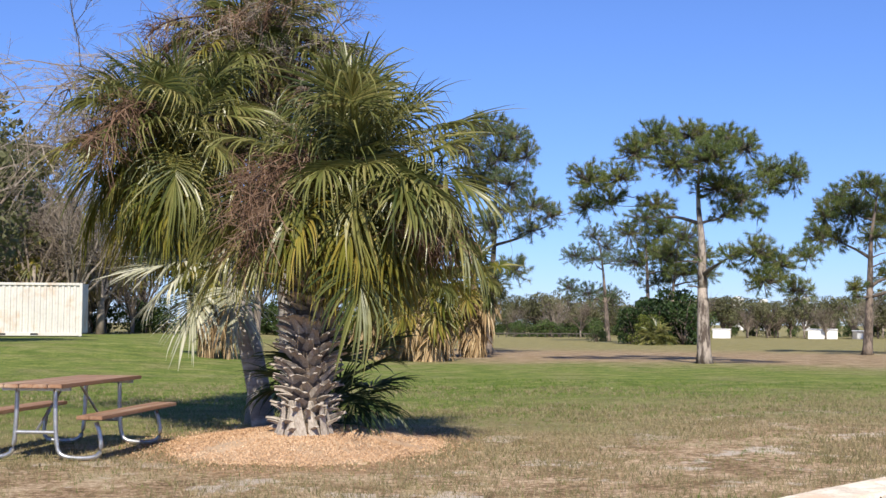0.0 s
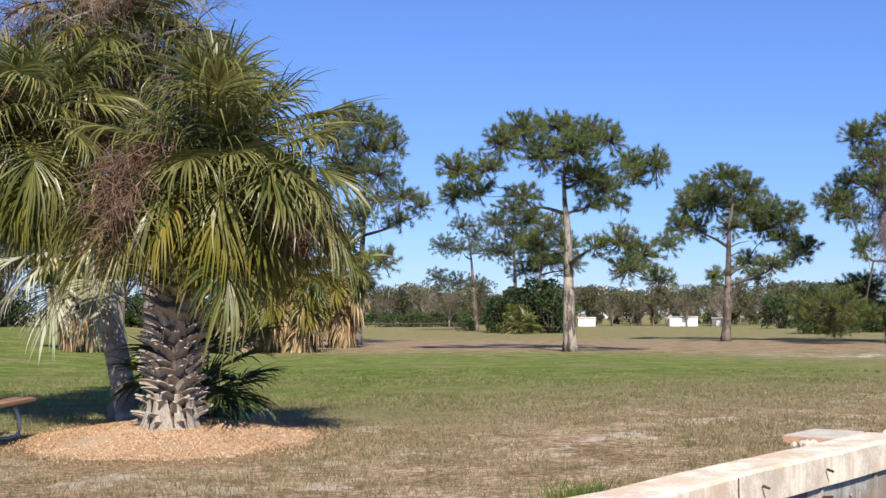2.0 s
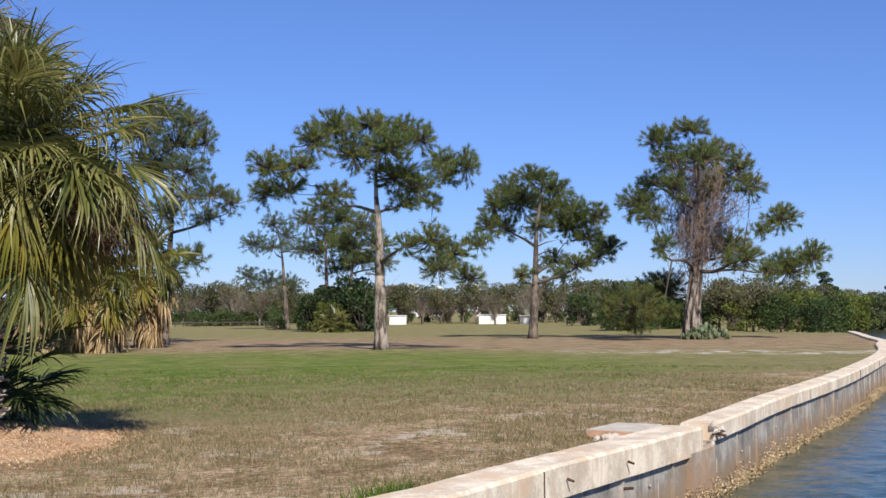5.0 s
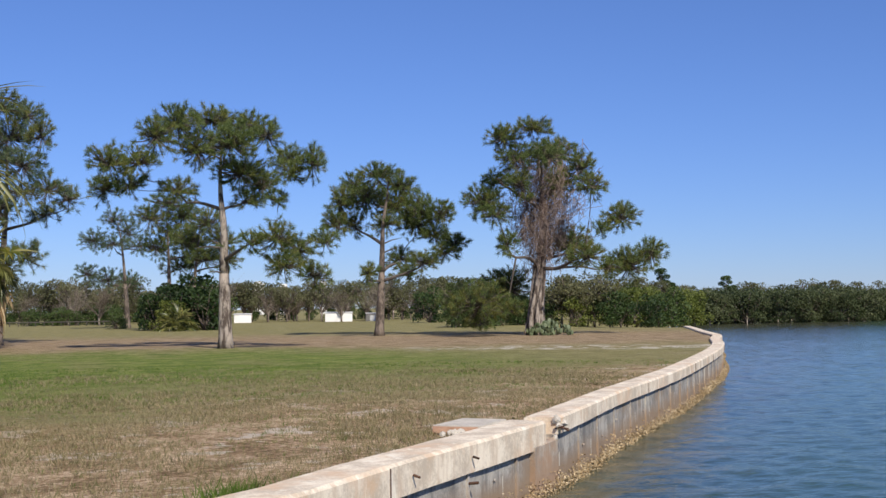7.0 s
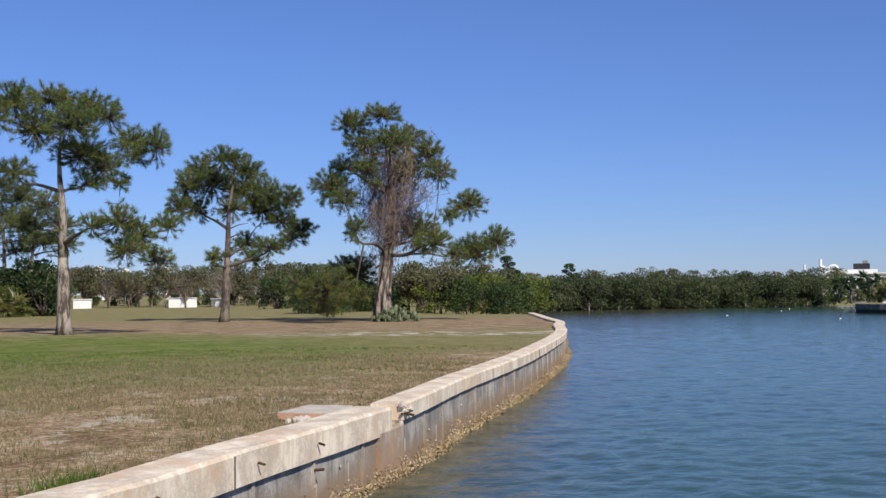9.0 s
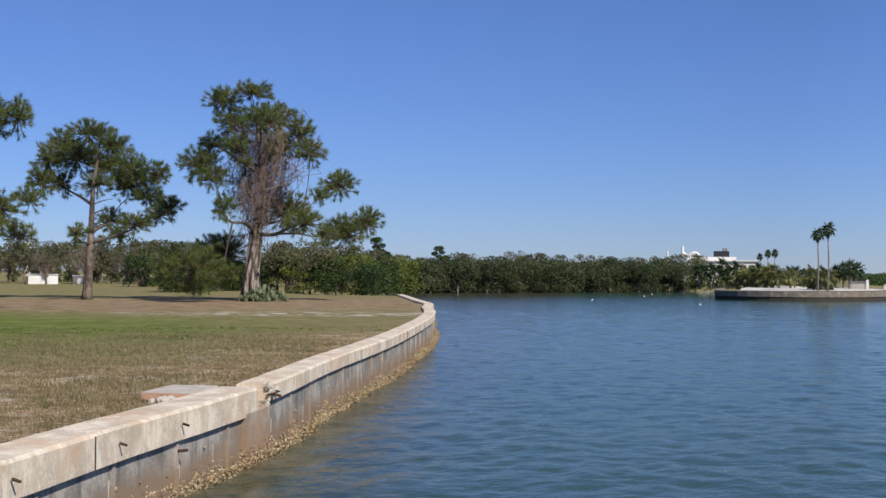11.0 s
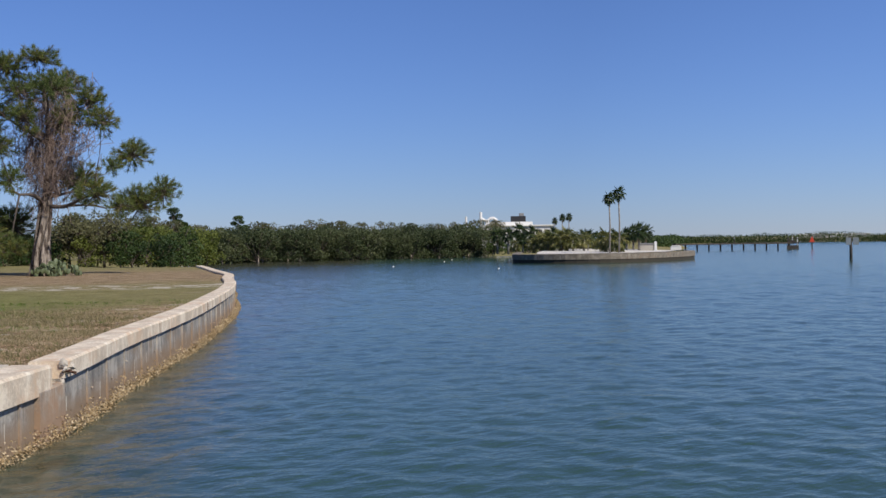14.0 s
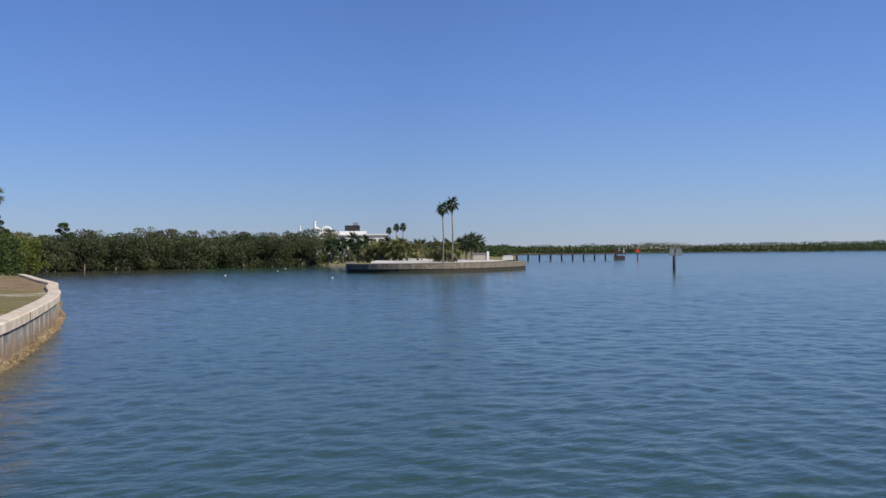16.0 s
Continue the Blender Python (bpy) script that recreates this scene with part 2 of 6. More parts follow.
M_WOOD = surface("weathered_red_brown_planks", (0.17, 0.085, 0.045), (0.36, 0.205, 0.115), 2.2, 30, 0.7, 0.4, stretch=(0.25, 3, 3), stain=(0.40, 0.29, 0.20), stain_scale=1.6)
M_STEEL = surface("galvanised_steel", (0.34, 0.35, 0.36), (0.58, 0.59, 0.60), 5, 40, 0.42, 0.1, metal=0.85)
M_PILE = surface("dark_timber_pile", (0.035, 0.03, 0.026), (0.11, 0.095, 0.08), 3, 20, 0.9, 0.4)
M_GREY = surface("grey_metal_roof", (0.20, 0.20, 0.20), (0.33, 0.33, 0.33), 2, 20, 0.6, 0.2)
M_TAN = surface("tan_wall_paint", (0.36, 0.33, 0.28), (0.50, 0.46, 0.40), 1, 12, 0.8, 0.1)
M_RED = surface("red_marker_paint", (0.65, 0.06, 0.03), (0.85, 0.12, 0.05), 2, 12, 0.5, 0.0)
M_GREYSIGN = surface("faded_sign_board", (0.20, 0.23, 0.24), (0.34, 0.38, 0.39), 2, 12, 0.7, 0.0)
M_DARK = surface("dark_opening", (0.015, 0.015, 0.016), (0.04, 0.04, 0.042), 2, 10, 0.5, 0.0)
M_RUST = surface("rusted_iron", (0.035, 0.02, 0.014), (0.12, 0.055, 0.03), 10, 60, 0.9, 0.3)
M_CACTUS = surface("prickly_pear_skin", (0.06, 0.085, 0.04), (0.15, 0.18, 0.09), 6, 40, 0.6, 0.2)
M_SAND = surface("pale_sand", (0.52, 0.48, 0.42), (0.74, 0.71, 0.65), 0.5, 12, 0.95, 0.2)


def ground_material():
    """Lawn: dry near the water, greener in the middle, bare sandy spots."""
    m, nt, b = start("lawn")
    g = nt.nodes.new("ShaderNodeNewGeometry")
    p = g.outputs["Position"]
    fine, mid, wide = noise_at(nt, p, 11.0, 8, 0.82), noise_at(nt, p, 1.1, 6, 0.75), noise_at(nt, p, 0.16, 4, 0.6)
    dry = ramp(nt, math_node(nt, "ADD", math_node(nt, "MULTIPLY", fine, 0.6), math_node(nt, "MULTIPLY", mid, 0.4)),
               [(0.42, (0.125, 0.080, 0.04)), (0.5, (0.365, 0.25, 0.145)), (0.57, (0.69, 0.525, 0.365))])
    green = ramp(nt, math_node(nt, "ADD", math_node(nt, "MULTIPLY", fine, 0.6), math_node(nt, "MULTIPLY", mid, 0.4)),
                 [(0.42, (0.055, 0.090, 0.016)), (0.5, (0.135, 0.178, 0.036)), (0.59, (0.27, 0.275, 0.09))])
    olive = ramp(nt, math_node(nt, "ADD", math_node(nt, "MULTIPLY", fine, 0.6), math_node(nt, "MULTIPLY", mid, 0.4)),
                 [(0.41, (0.12, 0.115, 0.042)), (0.5, (0.225, 0.20, 0.088)), (0.64, (0.35, 0.305, 0.165))])
    rust = ramp(nt, math_node(nt, "ADD", math_node(nt, "MULTIPLY", fine, 0.6), math_node(nt, "MULTIPLY", mid, 0.4)),
                [(0.41, (0.13, 0.09, 0.048)), (0.5, (0.275, 0.20, 0.12)), (0.59, (0.44, 0.34, 0.225))])
    xyz = nt.nodes.new("ShaderNodeSeparateXYZ")
    nt.links.new(p, xyz.inputs[0])
    wob = math_node(nt, "MULTIPLY", math_node(nt, "SUBTRACT", wide, 0.5), 14.0)
    wob2 = math_node(nt, "MULTIPLY", math_node(nt, "SUBTRACT", mid, 0.5), 16.0)
    # the strip of lawn along the wall is dry; a belt behind it is green
    across = math_node(nt, "SUBTRACT", xyz.outputs[1], math_node(nt, "MULTIPLY", xyz.outputs[0], 0.62))
    across = math_node(nt, "ADD", across, math_node(nt, "ADD", wob, wob2))

    def band(v, lo, hi):
        r = nt.nodes.new("ShaderNodeMapRange")
        r.interpolation_type = "SMOOTHSTEP"
        r.inputs["From Min"].default_value, r.inputs["From Max"].default_value = lo, hi
        nt.links.new(v, r.inputs[0])
        return r.outputs[0]
    col = mix(nt, band(across, 12.0, 20.0), dry, olive)
    inner = math_node(nt, "MULTIPLY", band(across, 18.0, 26.0), math_node(nt, "SUBTRACT", 1.0, band(xyz.outputs[0], 10.0, 20.0)))
    inner = math_node(nt, "MULTIPLY", inner, ramp(nt, noise_at(nt, p, 0.42, 5, 0.7), [(0.36, (0.4, 0.4, 0.4)), (0.52, (1, 1, 1))]))
    col = mix(nt, inner, col, green)
    far = math_node(nt, "ADD", xyz.outputs[1], math_node(nt, "ADD", math_node(nt, "MULTIPLY", xyz.outputs[0], 0.35), wob))
    beyond = math_node(nt, "MULTIPLY", band(math_node(nt, "ADD", far, wob2), 43.0, 56.0), band(xyz.outputs[0], -14.0, -2.0))
    col = mix(nt, beyond, col, rust)
    col = mix(nt, band(far, 64.0, 84.0), col, olive)
    spots = noise_at(nt, p, 0.85, 5, 0.66)
    bare = math_node(nt, "MULTIPLY", ramp(nt, spots, [(0.565, (0, 0, 0)), (0.595, (1, 1, 1))]),
                     math_node(nt, "SUBTRACT", 1.0, band(across, 12.0, 20.0)))
    col = mix(nt, math_node(nt, "MULTIPLY", bare, 0.85), col, (0.58, 0.50, 0.41))
    away = math_node(nt, "SQRT", math_node(nt, "ADD", math_node(nt, "POWER", xyz.outputs[0], 2.0), math_node(nt, "POWER", xyz.outputs[1], 2.0)))
    strip = math_node(nt, "MULTIPLY", band(away, 42.0, 44.0), math_node(nt, "SUBTRACT", 1.0, band(away, 45.5, 48.0)))
    strip = math_node(nt, "MULTIPLY", strip, band(xyz.outputs[0], 14.0, 18.0))
    strip = math_node(nt, "MULTIPLY", strip, ramp(nt, noise_at(nt, p, 0.9, 5, 0.75), [(0.51, (0, 0, 0)), (0.56, (1, 1, 1))]))
    col = mix(nt, math_node(nt, "MULTIPLY", strip, 1.0), col, (0.58, 0.53, 0.46))
    # stray wood chips in the grass round the mulch bed
    ring = nt.nodes.new("ShaderNodeMapping")
    ring.vector_type = "POINT"
    ring.inputs["Location"].default_value = (1.68 / 1.72, -15.5 / 2.45, 0.0)
    ring.inputs["Scale"].default_value = (1 / 1.72, 1 / 2.45, 0.0)
    nt.links.new(p, ring.inputs[0])
    far_out = nt.nodes.new("ShaderNodeVectorMath")
    far_out.operation = "LENGTH"
    nt.links.new(ring.outputs[0], far_out.inputs[0])
    near = math_node(nt, "ADD", far_out.outputs[1], math_node(nt, "MULTIPLY", math_node(nt, "SUBTRACT", noise_at(nt, p, 2.2, 7, 0.8), 0.5), 1.3))
    col = mix(nt, math_node(nt, "SUBTRACT", 1.0, band(near, 1.0, 1.45)), col, ramp(nt, fine, [(0.4, (0.20, 0.115, 0.06)), (0.6, (0.52, 0.35, 0.21))]))
    nt.links.new(col, b.inputs["Base Color"])
    b.inputs["Roughness"].default_value = 0.95
    b.inputs["Specular IOR Level"].default_value = 0.1
    bp = node(nt, "ShaderNodeBump", Strength=0.9, Distance=0.05)
    nt.links.new(fine, bp.inputs["Height"])
    nt.links.new(bp.outputs[0], b.inputs["Normal"])
    return m


def water_material():
    m, nt, b = start("bay_water")
    g = nt.nodes.new("ShaderNodeNewGeometry")
    mp = nt.nodes.new("ShaderNodeMapping")
    mp.inputs["Rotation"].default_value = (0, 0, radians(25))
    mp.inputs["Scale"].default_value = (0.65, 1.0, 1.0)
    nt.links.new(g.outputs["Position"], mp.inputs[0])
    v = mp.outputs[0]
    a, c, d = noise_at(nt, v, 3.0, 3, 0.55), noise_at(nt, v, 9.0, 3, 0.55), noise_at(nt, v, 0.05, 3, 0.5)
    h = math_node(nt, "ADD", math_node(nt, "MULTIPLY", a, 0.7), math_node(nt, "MULTIPLY", c, 0.25))
    col = ramp(nt, d, [(0.35, (0.030, 0.066, 0.049)), (0.65, (0.042, 0.085, 0.059))])
    # murky shallows along the wall
    xyz = nt.nodes.new("ShaderNodeSeparateXYZ")
    nt.links.new(g.outputs["Position"], xyz.inputs[0])
    off = math_node(nt, "SUBTRACT", math_node(nt, "MULTIPLY", xyz.outputs[0], 0.75), math_node(nt, "MULTIPLY", xyz.outputs[1], 0.66))
    off = math_node(nt, "ADD", off, math_node(nt, "MULTIPLY", noise_at(nt, g.outputs["Position"], 0.5, 4, 0.6), 2.0))
    r = nt.nodes.new("ShaderNodeMapRange")
    r.interpolation_type = "SMOOTHSTEP"
    for key, val in (("From Min", -3.6), ("From Max", 0.6), ("To Min", 1.0), ("To Max", 0.0)):
        r.inputs[key].default_value = val
    nt.links.new(off, r.inputs[0])
    weed = noise_at(nt, g.outputs["Position"], 1.5, 5, 0.65)
    bed = ramp(nt, weed, [(0.42, (0.024, 0.034, 0.020)), (0.50, (0.060, 0.068, 0.044)), (0.60, (0.11, 0.10, 0.064))])
    col = mix(nt, r.outputs[0], col, bed)
    nt.links.new(col, b.inputs["Base Color"])
    b.inputs["Roughness"].default_value = 0.11
    b.inputs["IOR"].default_value = 1.33
    b.inputs["Specular IOR Level"].default_value = 0.18
    bp = node(nt, "ShaderNodeBump", Strength=1.0, Distance=0.035)
    nt.links.new(h, bp.inputs["Height"])
    nt.links.new(bp.outputs[0], b.inputs["Normal"])
    return m


M_GROUND, M_WATER = ground_material(), water_material()
# ---- mesh helpers ----
def mesh_np(name, verts, faces, material):
    me = bpy.data.meshes.new(name)
    me.from_pydata([tuple(v) for v in np.asarray(verts, float).tolist()], [], [tuple(f) for f in (faces.tolist() if hasattr(faces, "tolist") else faces)])
    me.materials.append(material)
    me.update()
    return me


def part(name, data, material=None, parent=None, label="", smooth=False, at=None):
    """Links a bmesh, a mesh or (verts, faces) as ONE object, under parent where given."""
    if isinstance(data, tuple):
        me = mesh_np(name, data[0], data[1], material)
    elif isinstance(data, bmesh.types.BMesh):
        me = bpy.data.meshes.new(name)
        data.to_mesh(me)
        data.free()
        me.materials.append(material)
    else:
        me = data
    if smooth:
        me.shade_smooth()
    ob = new(name, me)
    if parent:
        ob.parent = parent
    if at is not None:
        ob.matrix_basis = at
    return tagged(ob, label) if label else ob


def thing(name, place, label, category, group="", turn=0.0):
    ob = new(name)
    ob.empty_display_size = 0.2
    ob.matrix_basis = pose(*place, 0, 0, turn)
    return tagged(ob, label, category, group)


def join(*pieces):
    vs, fs, n = [], [], 0
    for v, f in pieces:
        v = np.asarray(v, float)
        vs.append(v)
        fs += [tuple(i + n for i in q) for q in f]
        n += len(v)
    return np.concatenate(vs), fs


def tube(points, radii, sides=8, cap=True):
    pts = [Vector(p) for p in points]
    vs, fs = [], []
    for i, p in enumerate(pts):
        t = (pts[min(i + 1, len(pts) - 1)] - pts[max(i - 1, 0)]).normalized()
        a = t.orthogonal().normalized() if abs(t.z) > 0.95 else t.cross(Vector((0, 0, 1))).normalized()
        b = t.cross(a)
        for k in range(sides):
            w = 2 * math.pi * k / sides
            vs.append(tuple(p + (a * math.cos(w) + b * math.sin(w)) * radii[i]))
    for i in range(len(pts) - 1):
        for k in range(sides):
            a, b = i * sides + k, i * sides + (k + 1) % sides
            fs.append((a, b, b + sides, a + sides))
    if cap:
        fs.append(tuple(range(sides - 1, -1, -1)))
        fs.append(tuple((len(pts) - 1) * sides + k for k in range(sides)))
    return np.array(vs), fs


def box(x0, y0, z0, x1, y1, z1):
    v = [(x, y, z) for z in (z0, z1) for y in (y0, y1) for x in (x0, x1)]
    return np.array(v), [(0, 2, 3, 1), (4, 5, 7, 6), (0, 1, 5, 4), (2, 6, 7, 3), (0, 4, 6, 2), (1, 3, 7, 5)]


def rounded_box(x0, y0, z0, x1, y1, z1, r=0.01):
    bm = bmesh.new()
    vs, fs = box(x0, y0, z0, x1, y1, z1)
    bv = [bm.verts.new(v) for v in vs]
    for f in fs:
        bm.faces.new([bv[i] for i in f])
    bmesh.ops.recalc_face_normals(bm, faces=bm.faces)
    bmesh.ops.bevel(bm, geom=list(bm.edges), offset=r, segments=2, affect="EDGES")
    return bm


def spline(points, step):
    """Points along a smooth line through those given, at even steps."""
    p = [Vector(q) for q in points]
    out = []
    for i in range(len(p) - 1):
        a, b, c, d = p[max(i - 1, 0)], p[i], p[i + 1], p[min(i + 2, len(p) - 1)]
        n = max(2, int((c - b).length / step * 3))
        for k in range(n):
            t = k / n
            out.append(0.5 * ((2 * b) + (c - a) * t + (2 * a - 5 * b + 4 * c - d) * t * t + (3 * b - a - 3 * c + d) * t ** 3))
    out.append(p[-1])
    even, need = [out[0]], step
    for a, b in zip(out, out[1:]):
        d, done = (b - a).length, 0.0
        while d - done >= need:
            done += need
            even.append(a.lerp(b, done / d))
            need = step
        need -= d - done
    return even


def spot(az, dist, z=0.0):
    """A place by compass angle from the camera's first heading and distance over the ground."""
    return Vector((math.sin(radians(az)) * dist, math.cos(radians(az)) * dist, z))


# ---- ground, water, seawall ----
WATER_Z, CAP_TOP, CAP_LOW, CAP_FAR = -0.80, 0.08, -0.24, -0.14
WALL_LINE = [(1.0, -30), (1.0, -8), (1.0, 2), (1.15, 6), (1.75, 8.5), (2.6, 9.45), (4.2, 11.15), (5.85, 12.8), (7.5, 14.55), (10.25, 17.93),
             (14.8, 23.25), (19.35, 28.95), (22.85, 33.5), (26.05, 38.0), (29.3, 43.0), (32.1, 47.0), (34.2, 50.7), (36.6, 55.0), (39.6, 60.2), (43.5, 67.1)]
wall_front = spline([(x, y, 0) for x, y in WALL_LINE], 0.5)


def side_of(line, i):
    t = (line[min(i + 1, len(line) - 1)] - line[max(i - 1, 0)]).normalized()
    return Vector((-t.y, t.x, 0))       # towards the land


def rise(x, y):
    """The lawn's height: flat, with a gentle rise on the side away from the water."""
    def ease(v):
        v = min(1, max(0, v))
        return v * v * (3 - 2 * v)
    return 0.78 * ease((-x - 4) / 11) * ease((y - 24) / 28)


SHORE = [(43.5, 67.1), (47, 75), (54, 88), (64, 102), (76, 114.5), (86, 116), (96, 114.5), (108, 112.5), (117, 116), (123, 115.5), (119, 108), (100, 92)]
ISLE = [(100, 92), (88.6, 81.9), (85.8, 79.0), (85.4, 76.1), (86.4, 73.0), (88.9, 70.7), (93.7, 70.0), (100.5, 71.3), (106.4, 74.0), (110.4, 77.3), (112.1, 80.7), (114, 86)]
FARSHORE = [(114, 86), (122, 98), (160, 112), (215, 150), (300, 212), (332, 232), (350, 226), (372, 204), (398, 178), (430, 160), (700, 80), (2400, -300)]
outline = [p + side_of(wall_front, i) * 0.2 for i, p in enumerate(wall_front)]
outline = [(p.x, p.y) for p in outline]
isle_line = spline([(x, y, 0) for x, y in ISLE], 1.0)
natural = SHORE[1:] + FARSHORE[1:]
ring = outline[:-1] + SHORE + [(p.x, p.y) for p in isle_line[1:-1]] + FARSHORE + [(2400, 2400), (-2400, 2400), (-2400, -30)]
grid = []
rg = random.Random(3)
for i in range(-30, 50):
    for j in range(-6, 75):
        grid.append((i + rg.uniform(-0.3, 0.3), j + rg.uniform(-0.3, 0.3)))
for i in range(-30, 60):
    for j in range(-10, 60):
        x, y = i * 6.0 + rg.uniform(-1, 1), j * 6.0 + rg.uniform(-1, 1)
        if not (-32 < x < 52 and -8 < y < 77):
            grid.append((x, y))
from mathutils import geometry
verts2 = [Vector(p) for p in ring] + [Vector(p) for p in grid]
n_ring = len(ring)
cv, ce, cf, _, _, _ = geometry.delaunay_2d_cdt(verts2, [], [list(range(n_ring))], 1, 1e-4)
far_natural = [Vector(p) for p in natural]
ground_v = []
for v in cv:
    z = rise(v.x, v.y) - 0.01 + 0.03 * noise.noise(Vector((v.x * 0.3, v.y * 0.3, 0)))
    if v.x > 40 and v.y > 50 or v.x > 120:
        d = 1e9
        for a, b in zip(far_natural, far_natural[1:]):
            k = max(0, min(1, (v - a).dot(b - a) / (b - a).length_squared))
            d = min(d, (v - a - (b - a) * k).length)
        z = min(z, -0.9 + d * 0.12)
    ground_v.append((v.x, v.y, z))
ground = part("ground", (np.array(ground_v), [tuple(f) for f in cf]), M_GROUND, None, smooth=True)
tagged(ground, "dry winter lawn with a greener belt and bare sandy spots", "ground", kind="structure")
# the bay: a flat sheet, and real ripples on the part of it that lies near
wd = [6.5]
while wd[-1] < 230:
    wd.append(wd[-1] * 1.0062)
wa = [radians(6 + 0.3 * k) for k in range(234)]
wv, wfc = [], []
for d in wd:
    fade = min(1.0, 85.0 / d)
    for t in wa:
        x, y = math.sin(t) * d, math.cos(t) * d
        u, v = x * 0.87 + y * 0.5, y * 0.87 - x * 0.5
        h = 0.022 * noise.noise(Vector((u * 0.7, v * 1.1, 0.0))) + 0.022 * noise.noise(Vector((u * 1.9, v * 2.9, 4.0)))
        if d < 60:
            h += 0.010 * noise.noise(Vector((u * 4.2, v * 5.4, 9.0)))
        wv.append((x, y, WATER_Z + h * fade))
na = len(wa)
for i in range(len(wd) - 1):
    for k in range(na - 1):
        a = i * na + k
        wfc.append((a, a + 1, a + na + 1, a + na))
n0 = len(wv)
wv += [(-60, -400, WATER_Z - 0.05), (2600, -2400, WATER_Z - 0.05), (2600, 2400, WATER_Z - 0.05), (-60, 2400, WATER_Z - 0.05)]
wfc.append((n0, n0 + 1, n0 + 2, n0 + 3))
wfc = [tuple(reversed(f)) if len(f) == 4 and f[0] < n0 else f for f in wfc]
water = part("water", (np.array(wv), wfc), M_WATER, None, smooth=True)
tagged(water, "rippled blue-green bay water", "water", kind="structure")


def wall_strip(line, i0, i1, depth, z0, z1, inset=0.0, wobble=0.0, seed=0, bevel=0.02):
    """A length of wall along the line: a closed strip with its upper edges broken."""
    rr = random.Random(seed)
    vs, fs = [], []
    n = 0
    for i in range(i0, i1 + 1):
        s = side_of(line, i)
        w = [rr.uniform(-wobble, wobble) for _ in range(4)]
        p = line[i]
        prof = [(inset + w[0] * 0.5, z0), (inset + w[0] * 0.5, z1 - bevel - abs(w[1])), (inset + bevel + abs(w[2]), z1 + w[3] * 0.4),
                (inset + depth - bevel, z1 + w[3] * 0.4), (inset + depth, z1 - bevel), (inset + depth, z0)]
        for a, z in prof:
            q = p + s * a
            vs.append((q.x, q.y, z))
    m = i1 - i0 + 1
    for k in range(m - 1):
        for e in range(6):
            a, b = k * 6 + e, k * 6 + (e + 1) % 6
            fs.append((a, a + 6, b + 6, b))
    fs.append((5, 4, 3, 2, 1, 0))
    fs.append(tuple((m - 1) * 6 + e for e in range(6)))
    fs = [tuple(reversed(f)) for f in fs]
    return np.array(vs), fs


seawall = thing("seawall", (0, 0, 0), "long curved concrete seawall with a thick weathered cap and oyster-crusted foot", "seawall")
seawall["kind"] = "structure"
n_wall = len(wall_front)
near = [i for i, p in enumerate(wall_front) if p.y > 6]
i_break = min(range(n_wall), key=lambda i: (wall_front[i] - Vector((6.9, 13.9, 0))).length)
# cap blocks with open joints, each a few metres long
i, blk = 0, 0
rw = random.Random(8)
while i < n_wall - 1:
    step = rw.choice((7, 8, 9)) if i < i_break else rw.choice((11, 15, 19))
    j = min(i + step, n_wall - 1)
    if i < i_break <= j:
        j = i_break
    if i == i_break:
        # the broken joint: the cap is torn away to a low, set-back stump
        part("cap_stump", wall_strip(wall_front, i, i + 1, 0.34, CAP_LOW, 0.0, 0.14, 0.05, 99, 0.05), M_CONC, seawall)
        i += 1
        continue
    if j - i >= 1:
        # past the break the cap is a thinner slab
        depth = 0.50 if j <= i_break else 0.44
        low = CAP_LOW if j <= i_break else CAP_FAR
        part("cap_block", wall_strip(wall_front, i, j, depth, low, CAP_TOP, 0.0, 0.012, blk, 0.025), M_CONC, seawall)
        blk += 1
        if wall_front[j].y > 5 and j != i_break:
            # an open crack between two blocks
            q, sd2 = wall_front[j], side_of(wall_front, j)
            t2 = Vector((sd2.y, -sd2.x, 0)) * rw.uniform(0.005, 0.012)
            vs = [(q + t2 * a + sd2 * b).to_tuple()[:2] + (z,) for z in (low, CAP_TOP - 0.03) for a, b in ((-1, -0.010), (1, -0.010), (1, 0.05), (-1, 0.05))]
            part("crack", (np.array(vs), [(0, 1, 5, 4), (1, 2, 6, 5), (3, 0, 4, 7), (4, 5, 6, 7)]), M_RUST, seawall)
    i = j
# panels below the cap, with a rib at every joint
i, blk = 0, 0
while i < n_wall - 1:
    j = min(i + 3, n_wall - 1)
    head = CAP_LOW if j <= i_break + 1 else CAP_FAR
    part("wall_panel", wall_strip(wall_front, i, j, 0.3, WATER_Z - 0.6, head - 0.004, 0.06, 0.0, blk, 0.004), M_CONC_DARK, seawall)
    p, s = wall_front[j], side_of(wall_front, j)
    if p.y > 5:
        t = Vector((s.y, -s.x, 0))
        q = p + s * 0.038
        w = 0.028
        vs = [(q + t * a + s * b).to_tuple()[:2] + (z,) for z in (WATER_Z - 0.3, head - 0.01) for a, b in ((-w, 0), (w, 0), (w, 0.05), (-w, 0.05))]
        part("rib", (np.array(vs), [(0, 1, 5, 4), (1, 2, 6, 5), (3, 0, 4, 7), (4, 5, 6, 7)]), M_RIB, seawall)
    blk += 1
    i = j
